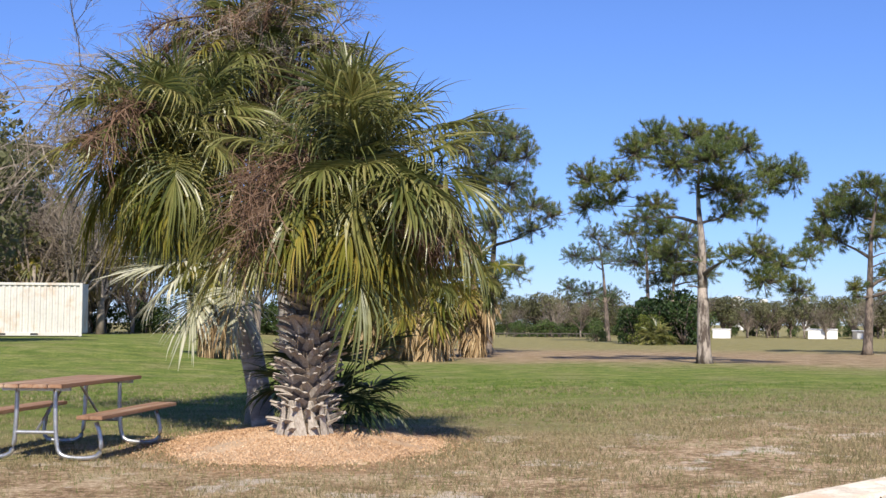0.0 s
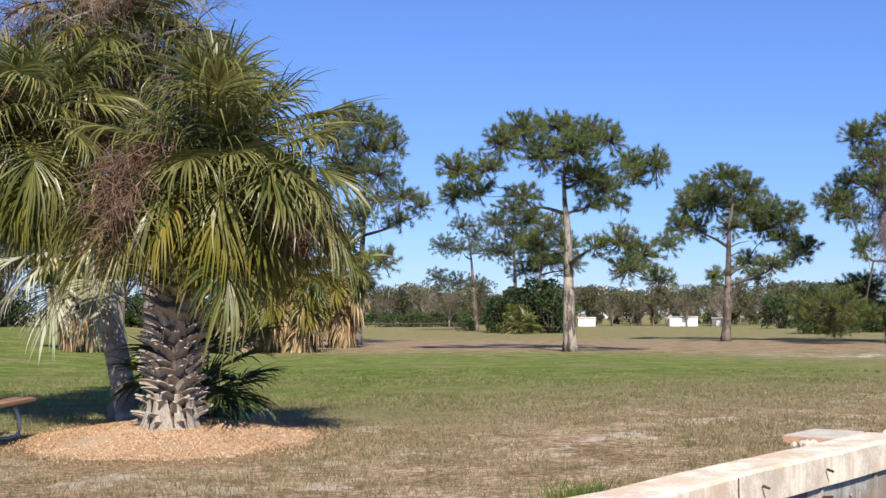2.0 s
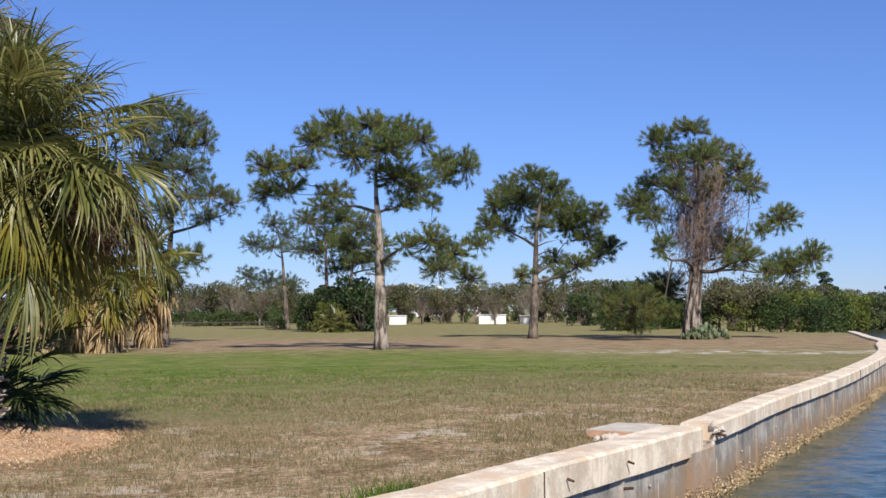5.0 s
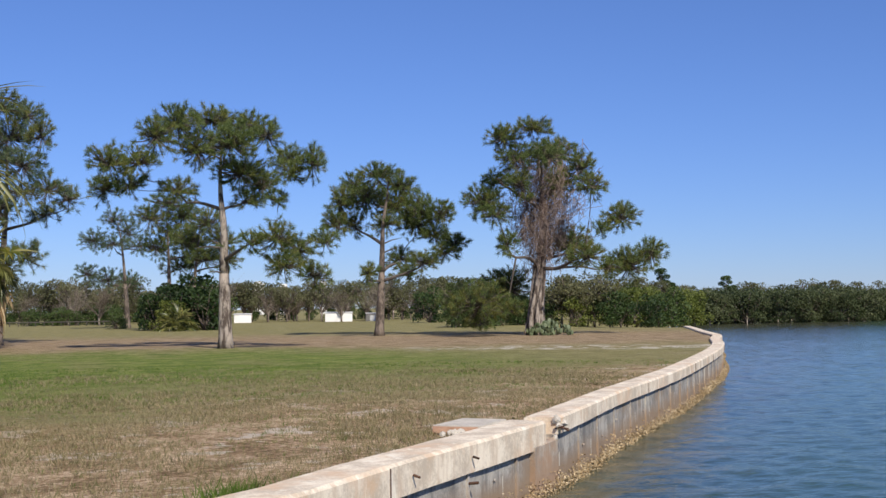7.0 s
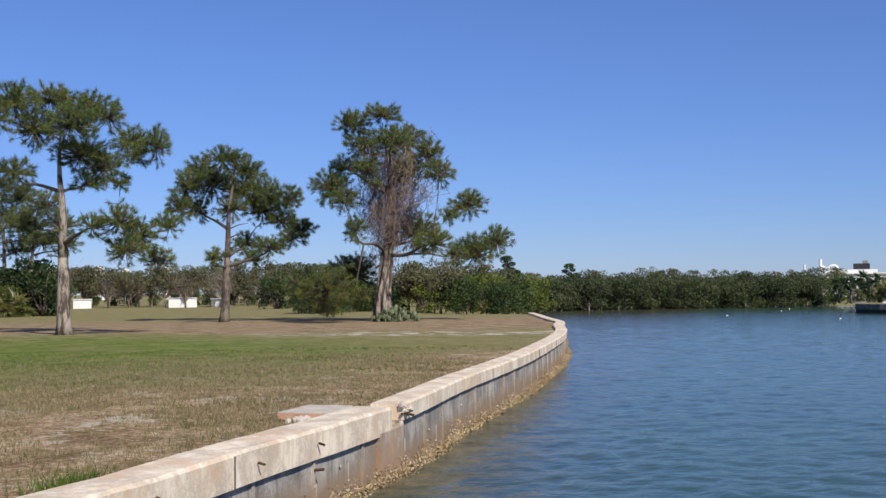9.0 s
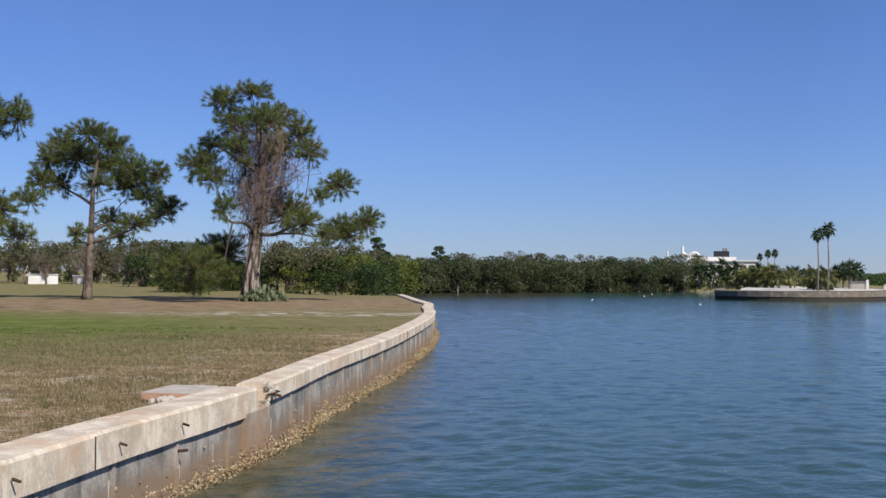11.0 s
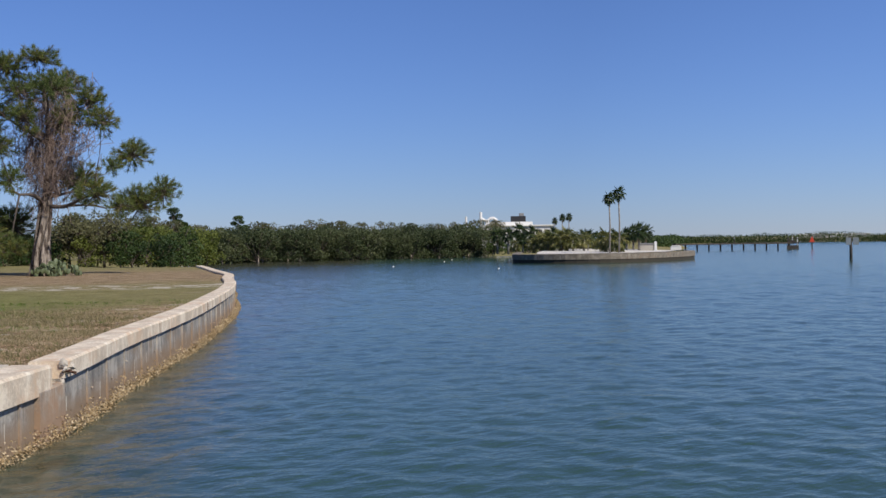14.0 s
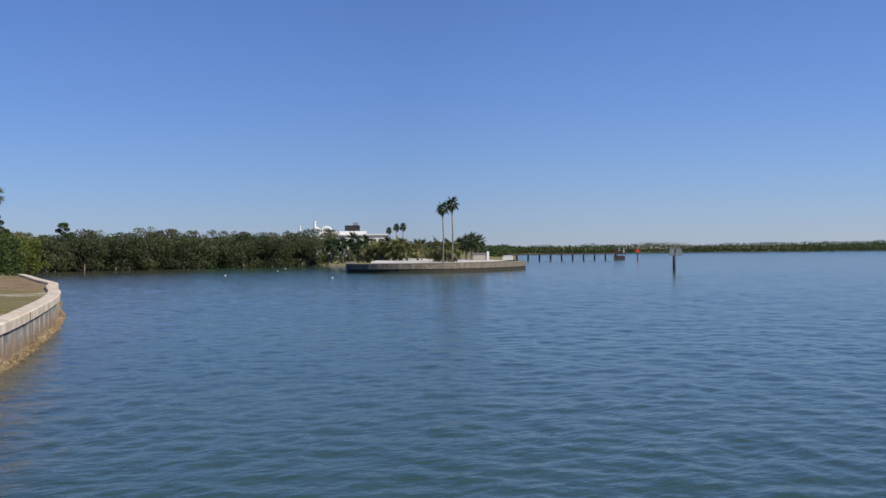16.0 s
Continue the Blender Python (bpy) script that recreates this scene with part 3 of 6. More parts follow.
# ---- plants: builders ----
def needles(centres, dirs, count, length, width, rng):
    """Brushes of long needles: thin triangles that leave each twig's end round its direction."""
    n = len(centres)
    d = np.repeat(dirs, count, 0) * 0.5 + rng.normal(0, 0.55, (n * count, 3))
    d[:, 2] += 0.12
    d /= np.linalg.norm(d, axis=1)[:, None]
    back = np.repeat(dirs, count, 0) * (rng.random((n * count, 1)) - 0.5) * length * 0.7
    c = np.repeat(centres, count, 0) - back
    o = np.cross(d, rng.normal(0, 1, d.shape))
    o /= np.linalg.norm(o, axis=1)[:, None]
    ln = length * rng.uniform(0.65, 1.2, (n * count, 1))
    v = np.stack([c - o * width, c + o * width, c + d * ln], 1).reshape(-1, 3)
    return v, np.arange(len(v)).reshape(-1, 3)


def leaves(centres, size, rng, lean=0.0):
    """Loose small leaves, each a bent pair of triangles."""
    n = len(centres)
    a = rng.normal(0, 1, (n, 3))
    a[:, 2] -= lean
    a /= np.linalg.norm(a, axis=1)[:, None]
    b = np.cross(a, rng.normal(0, 1, (n, 3)))
    b /= np.linalg.norm(b, axis=1)[:, None]
    s = size * rng.uniform(0.6, 1.3, (n, 1))
    v = np.stack([centres - a * s, centres + b * s * 0.45, centres + a * s, centres - b * s * 0.45 + np.cross(a, b) * s * 0.2], 1).reshape(-1, 3)
    k = np.arange(n)[:, None] * 4
    f = np.concatenate([k + [0, 1, 2], k + [0, 2, 3]], 0)
    return v, f


def blob_points(c, r, n, rng, shell=0.55):
    """Points in and near the skin of an ellipsoid, fewer below."""
    d = rng.normal(0, 1, (n, 3))
    d /= np.linalg.norm(d, axis=1)[:, None]
    d[:, 2] = np.where((d[:, 2] < -0.3) & (rng.random(n) < 0.5), -d[:, 2], d[:, 2])
    k = shell + (1 - shell) * rng.random((n, 1)) ** 0.7
    return np.asarray(c) + d * k * np.asarray(r), d


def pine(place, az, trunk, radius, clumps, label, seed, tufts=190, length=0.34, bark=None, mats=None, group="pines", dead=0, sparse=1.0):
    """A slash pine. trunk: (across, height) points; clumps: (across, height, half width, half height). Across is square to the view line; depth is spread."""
    rng = np.random.default_rng(seed)
    rr = random.Random(seed)
    mats = mats or (M_PINE, M_PINE_SUN)
    tree = thing("pine_tree", place, label, "tree", group, -az)
    line = [(x, rr.uniform(-0.08, 0.08) * i, z) for i, (x, z) in enumerate(trunk)]
    smooth = spline(line, 0.5)
    top = trunk[-1][1]
    radii = [radius * (1.25 if i == 0 else 1.0) * max(0.12, (1 - 0.9 * p.z / top)) for i, p in enumerate(smooth)]
    k = int(len(smooth) * 0.40)
    part("trunk", tube(smooth[:k + 1], radii[:k + 1], 10), bark or M_BARK, tree, smooth=True)
    part("upper_trunk", tube(smooth[k:], radii[k:], 8), bark or M_BARK, tree, smooth=True)
    half = max(abs(c[0]) for c in clumps) * 0.75
    groups = ([], [])
    limb_bits = []
    # every clump hangs on a limb that leaves the nearest wood below it, trunk or older limb
    wood = [(p, radii[i]) for i, p in enumerate(smooth) if p.z > 0.32 * top]
    for x, z, w, h in sorted(clumps, key=lambda q: abs(q[0])):
        z, h = z - 0.02 * top, h * 1.15
        room = math.sqrt(max(0.1, 1 - min(1, abs(x) / (half * 1.5)) ** 2)) * half
        y = rr.uniform(-room, room) * 0.75
        c = Vector((x, y, z))
        hub, thick = min(wood, key=lambda q: (c - q[0]).length + 1.6 * max(0.0, q[0].z - z + 0.30 * math.hypot(x - q[0].x, y - q[0].y)))
        r0 = min(thick * 0.78, 0.036 + 0.030 * (c - hub).length)
        out = Vector((c.x - hub.x, c.y - hub.y, 0)) * 0.18
        mid1 = hub.lerp(c, 0.35) + out * 0.5 + Vector((rr.uniform(-.15, .15), rr.uniform(-.15, .15), rr.uniform(-0.2, 0.12)))
        mid2 = hub.lerp(c, 0.7) + out * 0.6 + Vector((rr.uniform(-.2, .2), rr.uniform(-.2, .2), rr.uniform(-0.3, 0.05)))
        bow = spline([hub, mid1, mid2, c], 0.35)
        m = len(bow)
        part("limb", tube(bow, [r0 * (1 - 0.7 * q / m) for q in range(m)], 6), M_LIMB, tree, smooth=True)
        wood += [(p, r0 * (1 - 0.7 * q / m)) for q, p in enumerate(bow) if q > 0]
        # side twigs with brushes along the outer half of a long limb
        if (c - hub).length > 1.3:
            for q in bow[int(m * 0.45):-1]:
                if rr.random() < 0.5:
                    o = q + Vector((rr.gauss(0, .25), rr.gauss(0, .25), abs(rr.gauss(0.15, .18))))
                    limb_bits.append(tube([q, o], [0.014, 0.008], 4, False))
                    groups[0 if rr.random() < 0.7 else 1].append((np.array([o]), np.array([(o - q).normalized()])))
        # brushes at the ends of twigs, all over the clump and its upper side above all
        n = max(9, int(tufts * w * h * sparse * (0.34 / length) ** 0.9))
        pts, dr = blob_points(c, (w * 1.06, (w + h) * 0.62, h * 1.18), n, rng, 0.3)
        yellow = rr.random() * 0.5
        for p, d in zip(pts, dr):
            groups[0 if rr.random() > yellow else 1].append((p[None], d[None]))
            p = Vector(p)
            limb_bits.append(tube([c.lerp(p, 0.1), c.lerp(p, 0.6) + Vector((0, 0, -0.06)), p], [0.020, 0.014, 0.008], 4, False))
    if limb_bits:
        tagged(part("twig_work", join(*limb_bits), M_LIMB, tree), kind="stuff")
    for g, mat in zip(groups, mats):
        if g:
            pts, dr = np.concatenate([a for a, _ in g]), np.concatenate([b for _, b in g])
            v, f = needles(pts, dr, 42, length * 0.66, 0.005 + length * 0.011, rng)
            part("crown", (v, f), mat, tree)
    for i in range(dead):
        z = rr.uniform(0.3, 0.62) * top
        hub = min(smooth, key=lambda p: abs(p.z - z))
        a = rr.uniform(0, 6.28)
        ln = rr.uniform(0.5, 1.3)
        e = hub + Vector((math.cos(a) * ln, math.sin(a) * ln, rr.uniform(-0.1, 0.35)))
        part("dead_limb", tube([hub, hub.lerp(e, 0.5) + Vector((0, 0, 0.06)), e], [0.045, 0.03, 0.01], 5), M_LIMB, tree)
    return tree


def frond_mesh(name, material, seed, n=34, blade=1.0, petiole=0.9, spread=118, lift=0.0, limp=0.8, tatter=0.15, width=0.42, bend=0.0):
    """A fan leaf along +x: a stalk and a fan of folded leaflets, joined near the hub, whose free ends hang down when the leaf stands at that lift."""
    rr = random.Random(seed)
    down = Vector((-math.sin(radians(lift)), 0, -math.cos(radians(lift))))
    bow = [Vector((petiole * t, 0, 0)) + down * (0.16 * petiole * t * t) for t in (0, 0.25, 0.5, 0.75, 1.0)]
    pieces = [tube(bow, [0.030, 0.022, 0.017, 0.014, 0.012], 5, False)]
    hub = bow[-1]
    # the blade bends down from its stalk, so that the fan faces outwards
    sag = Vector((0, 0, -1)) if abs(lift) < 80 else Vector((0, 0, 0))
    beta = radians(bend)
    ex = (Vector((1, 0, 0)) * math.cos(beta) + sag * math.sin(beta)).normalized()
    nz = ex.cross(Vector((0, 1, 0)))
    vs, fs = [], []
    prof = ((0.0, 0.30), (0.22, 0.75), (0.42, 1.0), (0.62, 0.70), (0.82, 0.38), (1.0, 0.04))
    for i in range(n):
        u = (i + 0.5) / n * 2 - 1
        ang = radians(spread) * u + rr.gauss(0, 0.07)
        ln = blade * (1.0 - 0.28 * abs(u) ** 2) * rr.uniform(1 - tatter, 1.05)
        w0 = radians(spread) / n * width * blade * 0.9
        rib = blade * 0.30 * (1 - abs(u))
        p = hub + ex * rib + down * rib * 0.2
        d0 = (ex * math.cos(ang) + Vector((0, math.sin(ang), 0)) + nz * 0.18 * abs(u)).normalized()
        give = limp * rr.uniform(0.35, 1.35)
        start_i, t0 = len(vs), 0.0
        tw = rr.uniform(-0.6, 0.6)
        for k, (t, w) in enumerate(prof):
            g = min(0.93, give * (0.12 * t + max(0.0, t - 0.28) * 1.5))
            d = (d0 * (1 - g) + down * g).normalized()
            p = p + d * ln * (t - t0)
            t0 = t
            side = d.cross(Vector((0, 0, 1)) if abs(d.z) < 0.9 else Vector((1, 0, 0))).normalized()
            up = side.cross(d)
            a = side * w0 * w
            vs += [tuple(p - a + up * w0 * w * 0.5), tuple(p + up * w0 * w * (-0.25 + 0.3 * tw * t)), tuple(p + a + up * w0 * w * 0.5)]
        for k in range(len(prof) - 1):
            a = start_i + k * 3
            fs += [(a, a + 1, a + 4, a + 3), (a + 1, a + 2, a + 5, a + 4)]
    pieces.append((np.array(vs), fs))
    v, f = join(*pieces)
    return mesh_np(name, v, f, material)


def set_frond(mesh, parent, centre, yaw, lift, roll=0.0, size=1.0, name="frond", label=""):
    """A leaf on a crown: yaw round the crown, lift above level."""
    m = Matrix.Translation(centre) @ Matrix.Rotation(radians(yaw), 4, "Z") @ Matrix.Rotation(radians(-lift), 4, "Y") @ Matrix.Rotation(radians(roll), 4, "X") @ Matrix.Scale(size, 4)
    return part(name, mesh, None, parent, label, at=m)


LIFTS = (75, 45, 15, -12, -40, -65, -82)


def frond_set(material, seed, n, blade, petiole, spread, limp, tatter=0.15, kinds=2, width=0.42, stiff=1.0):
    """Leaves of one sort for each lift, with short and long stalks."""
    out = {}
    for k, l in enumerate(LIFTS):
        soft = {75: 0.45 * stiff, 45: 0.65 * stiff, 15: 0.9 * stiff}.get(l, 1.0)
        bend = {75: 4 * stiff, 45: 14 * stiff, 15: 32 * stiff, -12: 36 * (0.5 + 0.5 * stiff), -40: 26, -65: 12}.get(l, 0)
        out[l] = [frond_mesh("frond", material, seed + 7 * k + j, n, blade * (1.0 - 0.06 * j), petiole * (1.0 - 0.26 * j), spread, l, limp * (1.0 + 0.2 * (j % 2)) * soft, tatter, width, bend * (1.15 - 0.2 * j)) for j in range(kinds)]
    return out


STIFF = frond_set(M_FROND, 250, 38, 1.0, 1.0, 108, 0.95, 0.34, 4, 0.38, 0.8)
YELLOW = frond_set(M_FROND_YEL, 300, 42, 0.95, 1.0, 128, 0.78, 0.22, 2, 0.36)
DEAD = frond_set(M_FROND_DEAD, 400, 24, 1.0, 0.75, 80, 1.2, 0.4)
PALE = frond_set(M_FROND_PALE, 500, 32, 1.05, 0.8, 92, 0.5, 0.25, 2, 0.5, 0.5)
DARK = frond_set(M_FROND_DARK, 600, 26, 0.95, 0.9, 100, 0.5)

FAR_GREEN = frond_set(M_FROND, 900, 22, 0.92, 1.05, 130, 0.62, 0.22, 2, 0.5)
FAR_YELLOW = frond_set(M_FROND_YEL, 1000, 22, 0.95, 1.0, 128, 0.75, 0.22, 2, 0.5)
FAR_DEAD = frond_set(M_FROND_DEAD, 1100, 18, 1.0, 0.75, 80, 1.2, 0.4, 2, 0.5)


def pick(sets, lift, rr):
    """A leaf from those sorts that hangs rightly at this lift."""
    return rr.choice(rr.choice(sets)[min(LIFTS, key=lambda l: abs(l - lift))])


def stalk_mesh(seed, material, reach=1.5, twigs=70):
    """A dry flower stalk: a bowed stem with many hanging thin branchlets."""
    rr = random.Random(seed)
    stem = spline([(0, 0, 0), (reach * 0.4, 0, 0.18), (reach * 0.8, 0, -0.05), (reach, 0, -0.4)], 0.12)
    pieces = [tube(stem, [0.018 * (1 - 0.6 * i / len(stem)) for i in range(len(stem))], 4, False)]
    for _ in range(twigs):
        p = rr.choice(stem[len(stem) // 4:])
        d = Vector((rr.gauss(0.3, 0.5), rr.gauss(0, 0.6), rr.gauss(-0.35, 0.5))).normalized()
        ln = rr.uniform(0.2, 0.55)
        e = p + d * ln + Vector((0, 0, -0.12))
        pieces.append(tube([p, p.lerp(e, 0.5) + Vector((rr.uniform(-.04, .04), rr.uniform(-.04, .04), 0.04)), e], [0.005, 0.004, 0.0025], 3, False))
        for _ in range(4):
            q = p.lerp(e, rr.uniform(0.3, 1))
            g = q + Vector((rr.gauss(0, 0.09), rr.gauss(0, 0.09), rr.uniform(-0.16, 0.05)))
            pieces.append(tube([q, g], [0.004, 0.002], 3, False))
    v, f = join(*pieces)
    return mesh_np("flower_stalk", v, f, material)


STALKS = [stalk_mesh(s, M_STALK) for s in range(3)]
BOOT = None


def boot_mesh():
    """The split stub of an old leaf stalk, broad at its foot and tapering up and out (+x is out)."""
    vs, fs = [], []
    prof = [(0.0, 0.0, 0.105, 0.05), (0.05, 0.12, 0.085, 0.045), (0.115, 0.24, 0.060, 0.034), (0.19, 0.33, 0.042, 0.022)]
    for o, z, w, th in prof:
        vs += [(o, -w, z), (o + th * 0.6, 0, z - 0.012), (o, w, z), (o - th * 0.5, w * 0.6, z + 0.01), (o - th * 0.5, -w * 0.6, z + 0.01)]
    for k in range(3):
        for e in range(5):
            a, b = k * 5 + e, k * 5 + (e + 1) % 5
            fs.append((a, b, b + 5, a + 5))
    fs.append((15, 16, 17, 18, 19))
    return mesh_np("boot", np.array(vs), fs, M_BOOT)


BOOT = boot_mesh()


def broad_tree(name, label, category, seed, height, width, material, leaf=0.16, count=2600, clumps=14, trunk=0.14, bare=0.0, low=0.25, trunks=1):
    """A round tree or shrub: trunk, limbs and a crown of loose leaves in uneven clumps, at the origin."""
    rng = np.random.default_rng(seed)
    rr = random.Random(seed)
    tree = thing(name, (0, 0, -50), label, category)
    base = low * height
    pts, bits = [], []
    for i in range(clumps):
        a, u = rr.uniform(0, 6.28), math.sqrt(rr.random())
        lo = 0.02 if low < 0.1 else 0.18
        z = base + (height - base) * (lo + (0.88 - lo) * rr.random())
        fall = math.sqrt(max(0.12, 1 - ((z - base) / (height - base) - 0.35) ** 2 * 1.6))
        c = Vector((math.cos(a) * u * width * 0.36 * fall, math.sin(a) * u * width * 0.36 * fall, z))
        r = width * rr.uniform(0.12, 0.21)
        p, _ = blob_points(c, (r, r, r * 0.78), int(count / clumps * (1 - bare)), rng, 0.5)
        pts.append(p)
        hub = Vector((rr.uniform(-.1, .1), 0, base * 0.75))
        bits.append(tube([hub, hub.lerp(c, 0.5) + Vector((rr.uniform(-.2, .2), rr.uniform(-.2, .2), 0.15)), c], [trunk * 0.5, trunk * 0.3, 0.02], 5, False))
        for _ in range(int(2 + 34 * bare)):
            e = c + Vector((rr.gauss(0, 1), rr.gauss(0, 1), rr.gauss(0.3, 0.8))) * r * (0.8 if bare > 0.3 else 0.35)
            m = hub.lerp(c, rr.uniform(0.6, 1.0))
            thin = 0.45 if bare > 0.4 else 1.0
            bits.append(tube([m, m.lerp(e, 0.5) + Vector((0, 0, 0.1)), e], [0.03 * thin, 0.02 * thin, 0.008 * thin], 3, False))
    for k in range(trunks):
        ox, oy = (rr.uniform(-.25, .25) * width * 0.4, rr.uniform(-.25, .25) * width * 0.4) if trunks > 1 else (0, 0)
        part("trunk", tube([(ox, oy, -0.3), (ox * 0.8 + rr.uniform(-.1, .1), oy * 0.8, base * 0.5), (ox * .5, oy * .5, base + 0.3 * (height - base))], [trunk * 1.2, trunk, trunk * 0.5], 7),
             M_TWIG if bare > 0.4 else M_BARK_PALE, tree, smooth=True)
    part("branchwork", join(*bits), M_TWIG if bare > 0.4 else M_BARK, tree)
    pts = np.concatenate(pts)
    if len(pts):
        part("crown", leaves(pts, leaf, rng), material, tree)
    return tree


def put(tree, place, turn=0.0, size=1.0, label="", group="", first=None, wide=1.0):
    """A copy of a plant at a place."""
    ob = copy_thing(tree, pose(*place, 0, 0, turn))
    ob.scale = (size * wide, size * wide, size)
    return tagged(ob, label, "", group)


def drop_template(tree):
    for o in [*tree.children_recursive, tree]:
        bpy.data.objects.remove(o)
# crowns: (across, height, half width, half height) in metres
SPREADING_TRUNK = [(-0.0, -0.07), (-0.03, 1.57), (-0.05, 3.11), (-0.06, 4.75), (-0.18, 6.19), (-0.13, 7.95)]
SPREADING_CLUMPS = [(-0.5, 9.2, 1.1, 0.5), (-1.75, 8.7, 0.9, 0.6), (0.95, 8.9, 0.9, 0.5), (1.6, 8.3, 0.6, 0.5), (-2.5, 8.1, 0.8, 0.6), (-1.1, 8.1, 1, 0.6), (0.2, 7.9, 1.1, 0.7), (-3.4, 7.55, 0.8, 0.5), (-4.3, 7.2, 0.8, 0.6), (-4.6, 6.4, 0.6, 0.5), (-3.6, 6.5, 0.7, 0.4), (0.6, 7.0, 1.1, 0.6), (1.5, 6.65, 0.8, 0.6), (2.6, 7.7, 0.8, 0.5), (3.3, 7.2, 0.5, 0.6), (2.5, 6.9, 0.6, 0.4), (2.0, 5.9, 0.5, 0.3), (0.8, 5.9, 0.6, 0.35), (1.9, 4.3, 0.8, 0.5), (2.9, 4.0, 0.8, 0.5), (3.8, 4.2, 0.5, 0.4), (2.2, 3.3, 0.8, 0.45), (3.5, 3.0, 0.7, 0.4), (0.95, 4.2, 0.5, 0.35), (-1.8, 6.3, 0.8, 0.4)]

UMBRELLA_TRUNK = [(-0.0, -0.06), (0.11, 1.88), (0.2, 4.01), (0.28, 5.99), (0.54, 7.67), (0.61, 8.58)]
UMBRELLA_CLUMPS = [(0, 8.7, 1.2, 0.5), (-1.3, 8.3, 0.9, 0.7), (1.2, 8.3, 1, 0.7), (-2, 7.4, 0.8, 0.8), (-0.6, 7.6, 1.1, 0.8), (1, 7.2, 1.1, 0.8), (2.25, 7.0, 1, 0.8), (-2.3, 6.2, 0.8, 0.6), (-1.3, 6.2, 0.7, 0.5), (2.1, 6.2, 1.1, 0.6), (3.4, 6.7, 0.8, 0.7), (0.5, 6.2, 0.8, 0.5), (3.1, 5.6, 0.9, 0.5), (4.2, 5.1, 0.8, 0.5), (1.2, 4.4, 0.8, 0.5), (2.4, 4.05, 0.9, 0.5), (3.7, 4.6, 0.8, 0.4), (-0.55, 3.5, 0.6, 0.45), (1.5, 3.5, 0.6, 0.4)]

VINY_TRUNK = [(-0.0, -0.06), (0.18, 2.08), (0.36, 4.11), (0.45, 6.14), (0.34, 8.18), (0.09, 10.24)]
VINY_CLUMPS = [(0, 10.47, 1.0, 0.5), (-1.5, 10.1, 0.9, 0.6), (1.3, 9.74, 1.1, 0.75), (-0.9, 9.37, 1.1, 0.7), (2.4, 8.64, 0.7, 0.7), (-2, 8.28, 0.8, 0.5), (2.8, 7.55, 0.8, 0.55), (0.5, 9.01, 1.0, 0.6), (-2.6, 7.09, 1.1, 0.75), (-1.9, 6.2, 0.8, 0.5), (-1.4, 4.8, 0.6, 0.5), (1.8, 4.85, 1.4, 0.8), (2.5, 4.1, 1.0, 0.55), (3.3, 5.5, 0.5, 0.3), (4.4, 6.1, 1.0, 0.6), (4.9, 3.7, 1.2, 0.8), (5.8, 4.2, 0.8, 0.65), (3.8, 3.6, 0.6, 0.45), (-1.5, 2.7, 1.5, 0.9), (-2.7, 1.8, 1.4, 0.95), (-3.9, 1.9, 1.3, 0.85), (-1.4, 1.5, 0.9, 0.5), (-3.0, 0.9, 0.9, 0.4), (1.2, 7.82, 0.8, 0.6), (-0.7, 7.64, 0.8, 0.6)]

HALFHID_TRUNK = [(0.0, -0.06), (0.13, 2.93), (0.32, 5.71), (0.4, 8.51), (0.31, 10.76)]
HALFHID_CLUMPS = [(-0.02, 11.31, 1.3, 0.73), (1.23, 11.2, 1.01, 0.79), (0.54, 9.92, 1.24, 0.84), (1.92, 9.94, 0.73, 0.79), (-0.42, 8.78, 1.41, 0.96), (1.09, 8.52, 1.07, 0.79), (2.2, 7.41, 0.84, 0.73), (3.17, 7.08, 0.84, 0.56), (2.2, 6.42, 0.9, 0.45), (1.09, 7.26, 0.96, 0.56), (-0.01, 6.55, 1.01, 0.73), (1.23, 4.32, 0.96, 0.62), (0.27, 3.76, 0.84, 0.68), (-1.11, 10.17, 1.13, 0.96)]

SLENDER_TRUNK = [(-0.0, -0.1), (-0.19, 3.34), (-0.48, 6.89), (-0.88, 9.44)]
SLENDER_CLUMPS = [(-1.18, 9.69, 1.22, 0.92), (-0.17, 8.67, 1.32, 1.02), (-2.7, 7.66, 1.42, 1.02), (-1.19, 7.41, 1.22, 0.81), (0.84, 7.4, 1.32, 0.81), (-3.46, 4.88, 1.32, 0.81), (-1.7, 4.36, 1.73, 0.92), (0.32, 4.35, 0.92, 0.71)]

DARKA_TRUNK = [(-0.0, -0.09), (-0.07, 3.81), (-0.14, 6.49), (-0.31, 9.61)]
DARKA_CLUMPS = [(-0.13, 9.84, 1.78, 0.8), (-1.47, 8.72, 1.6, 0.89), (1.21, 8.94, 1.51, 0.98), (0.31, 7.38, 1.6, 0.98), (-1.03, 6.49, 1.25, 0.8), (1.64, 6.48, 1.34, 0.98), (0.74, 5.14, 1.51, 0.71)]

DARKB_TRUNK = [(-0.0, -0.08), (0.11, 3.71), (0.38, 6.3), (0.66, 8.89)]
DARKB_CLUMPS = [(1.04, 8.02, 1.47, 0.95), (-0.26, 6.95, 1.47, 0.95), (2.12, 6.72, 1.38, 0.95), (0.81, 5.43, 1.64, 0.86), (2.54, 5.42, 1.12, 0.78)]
# ---- the pines ----
ground_z = rise
def on_ground(az, dist):
    p = spot(az, dist)
    return (p.x, p.y, ground_z(p.x, p.y) - 0.03)


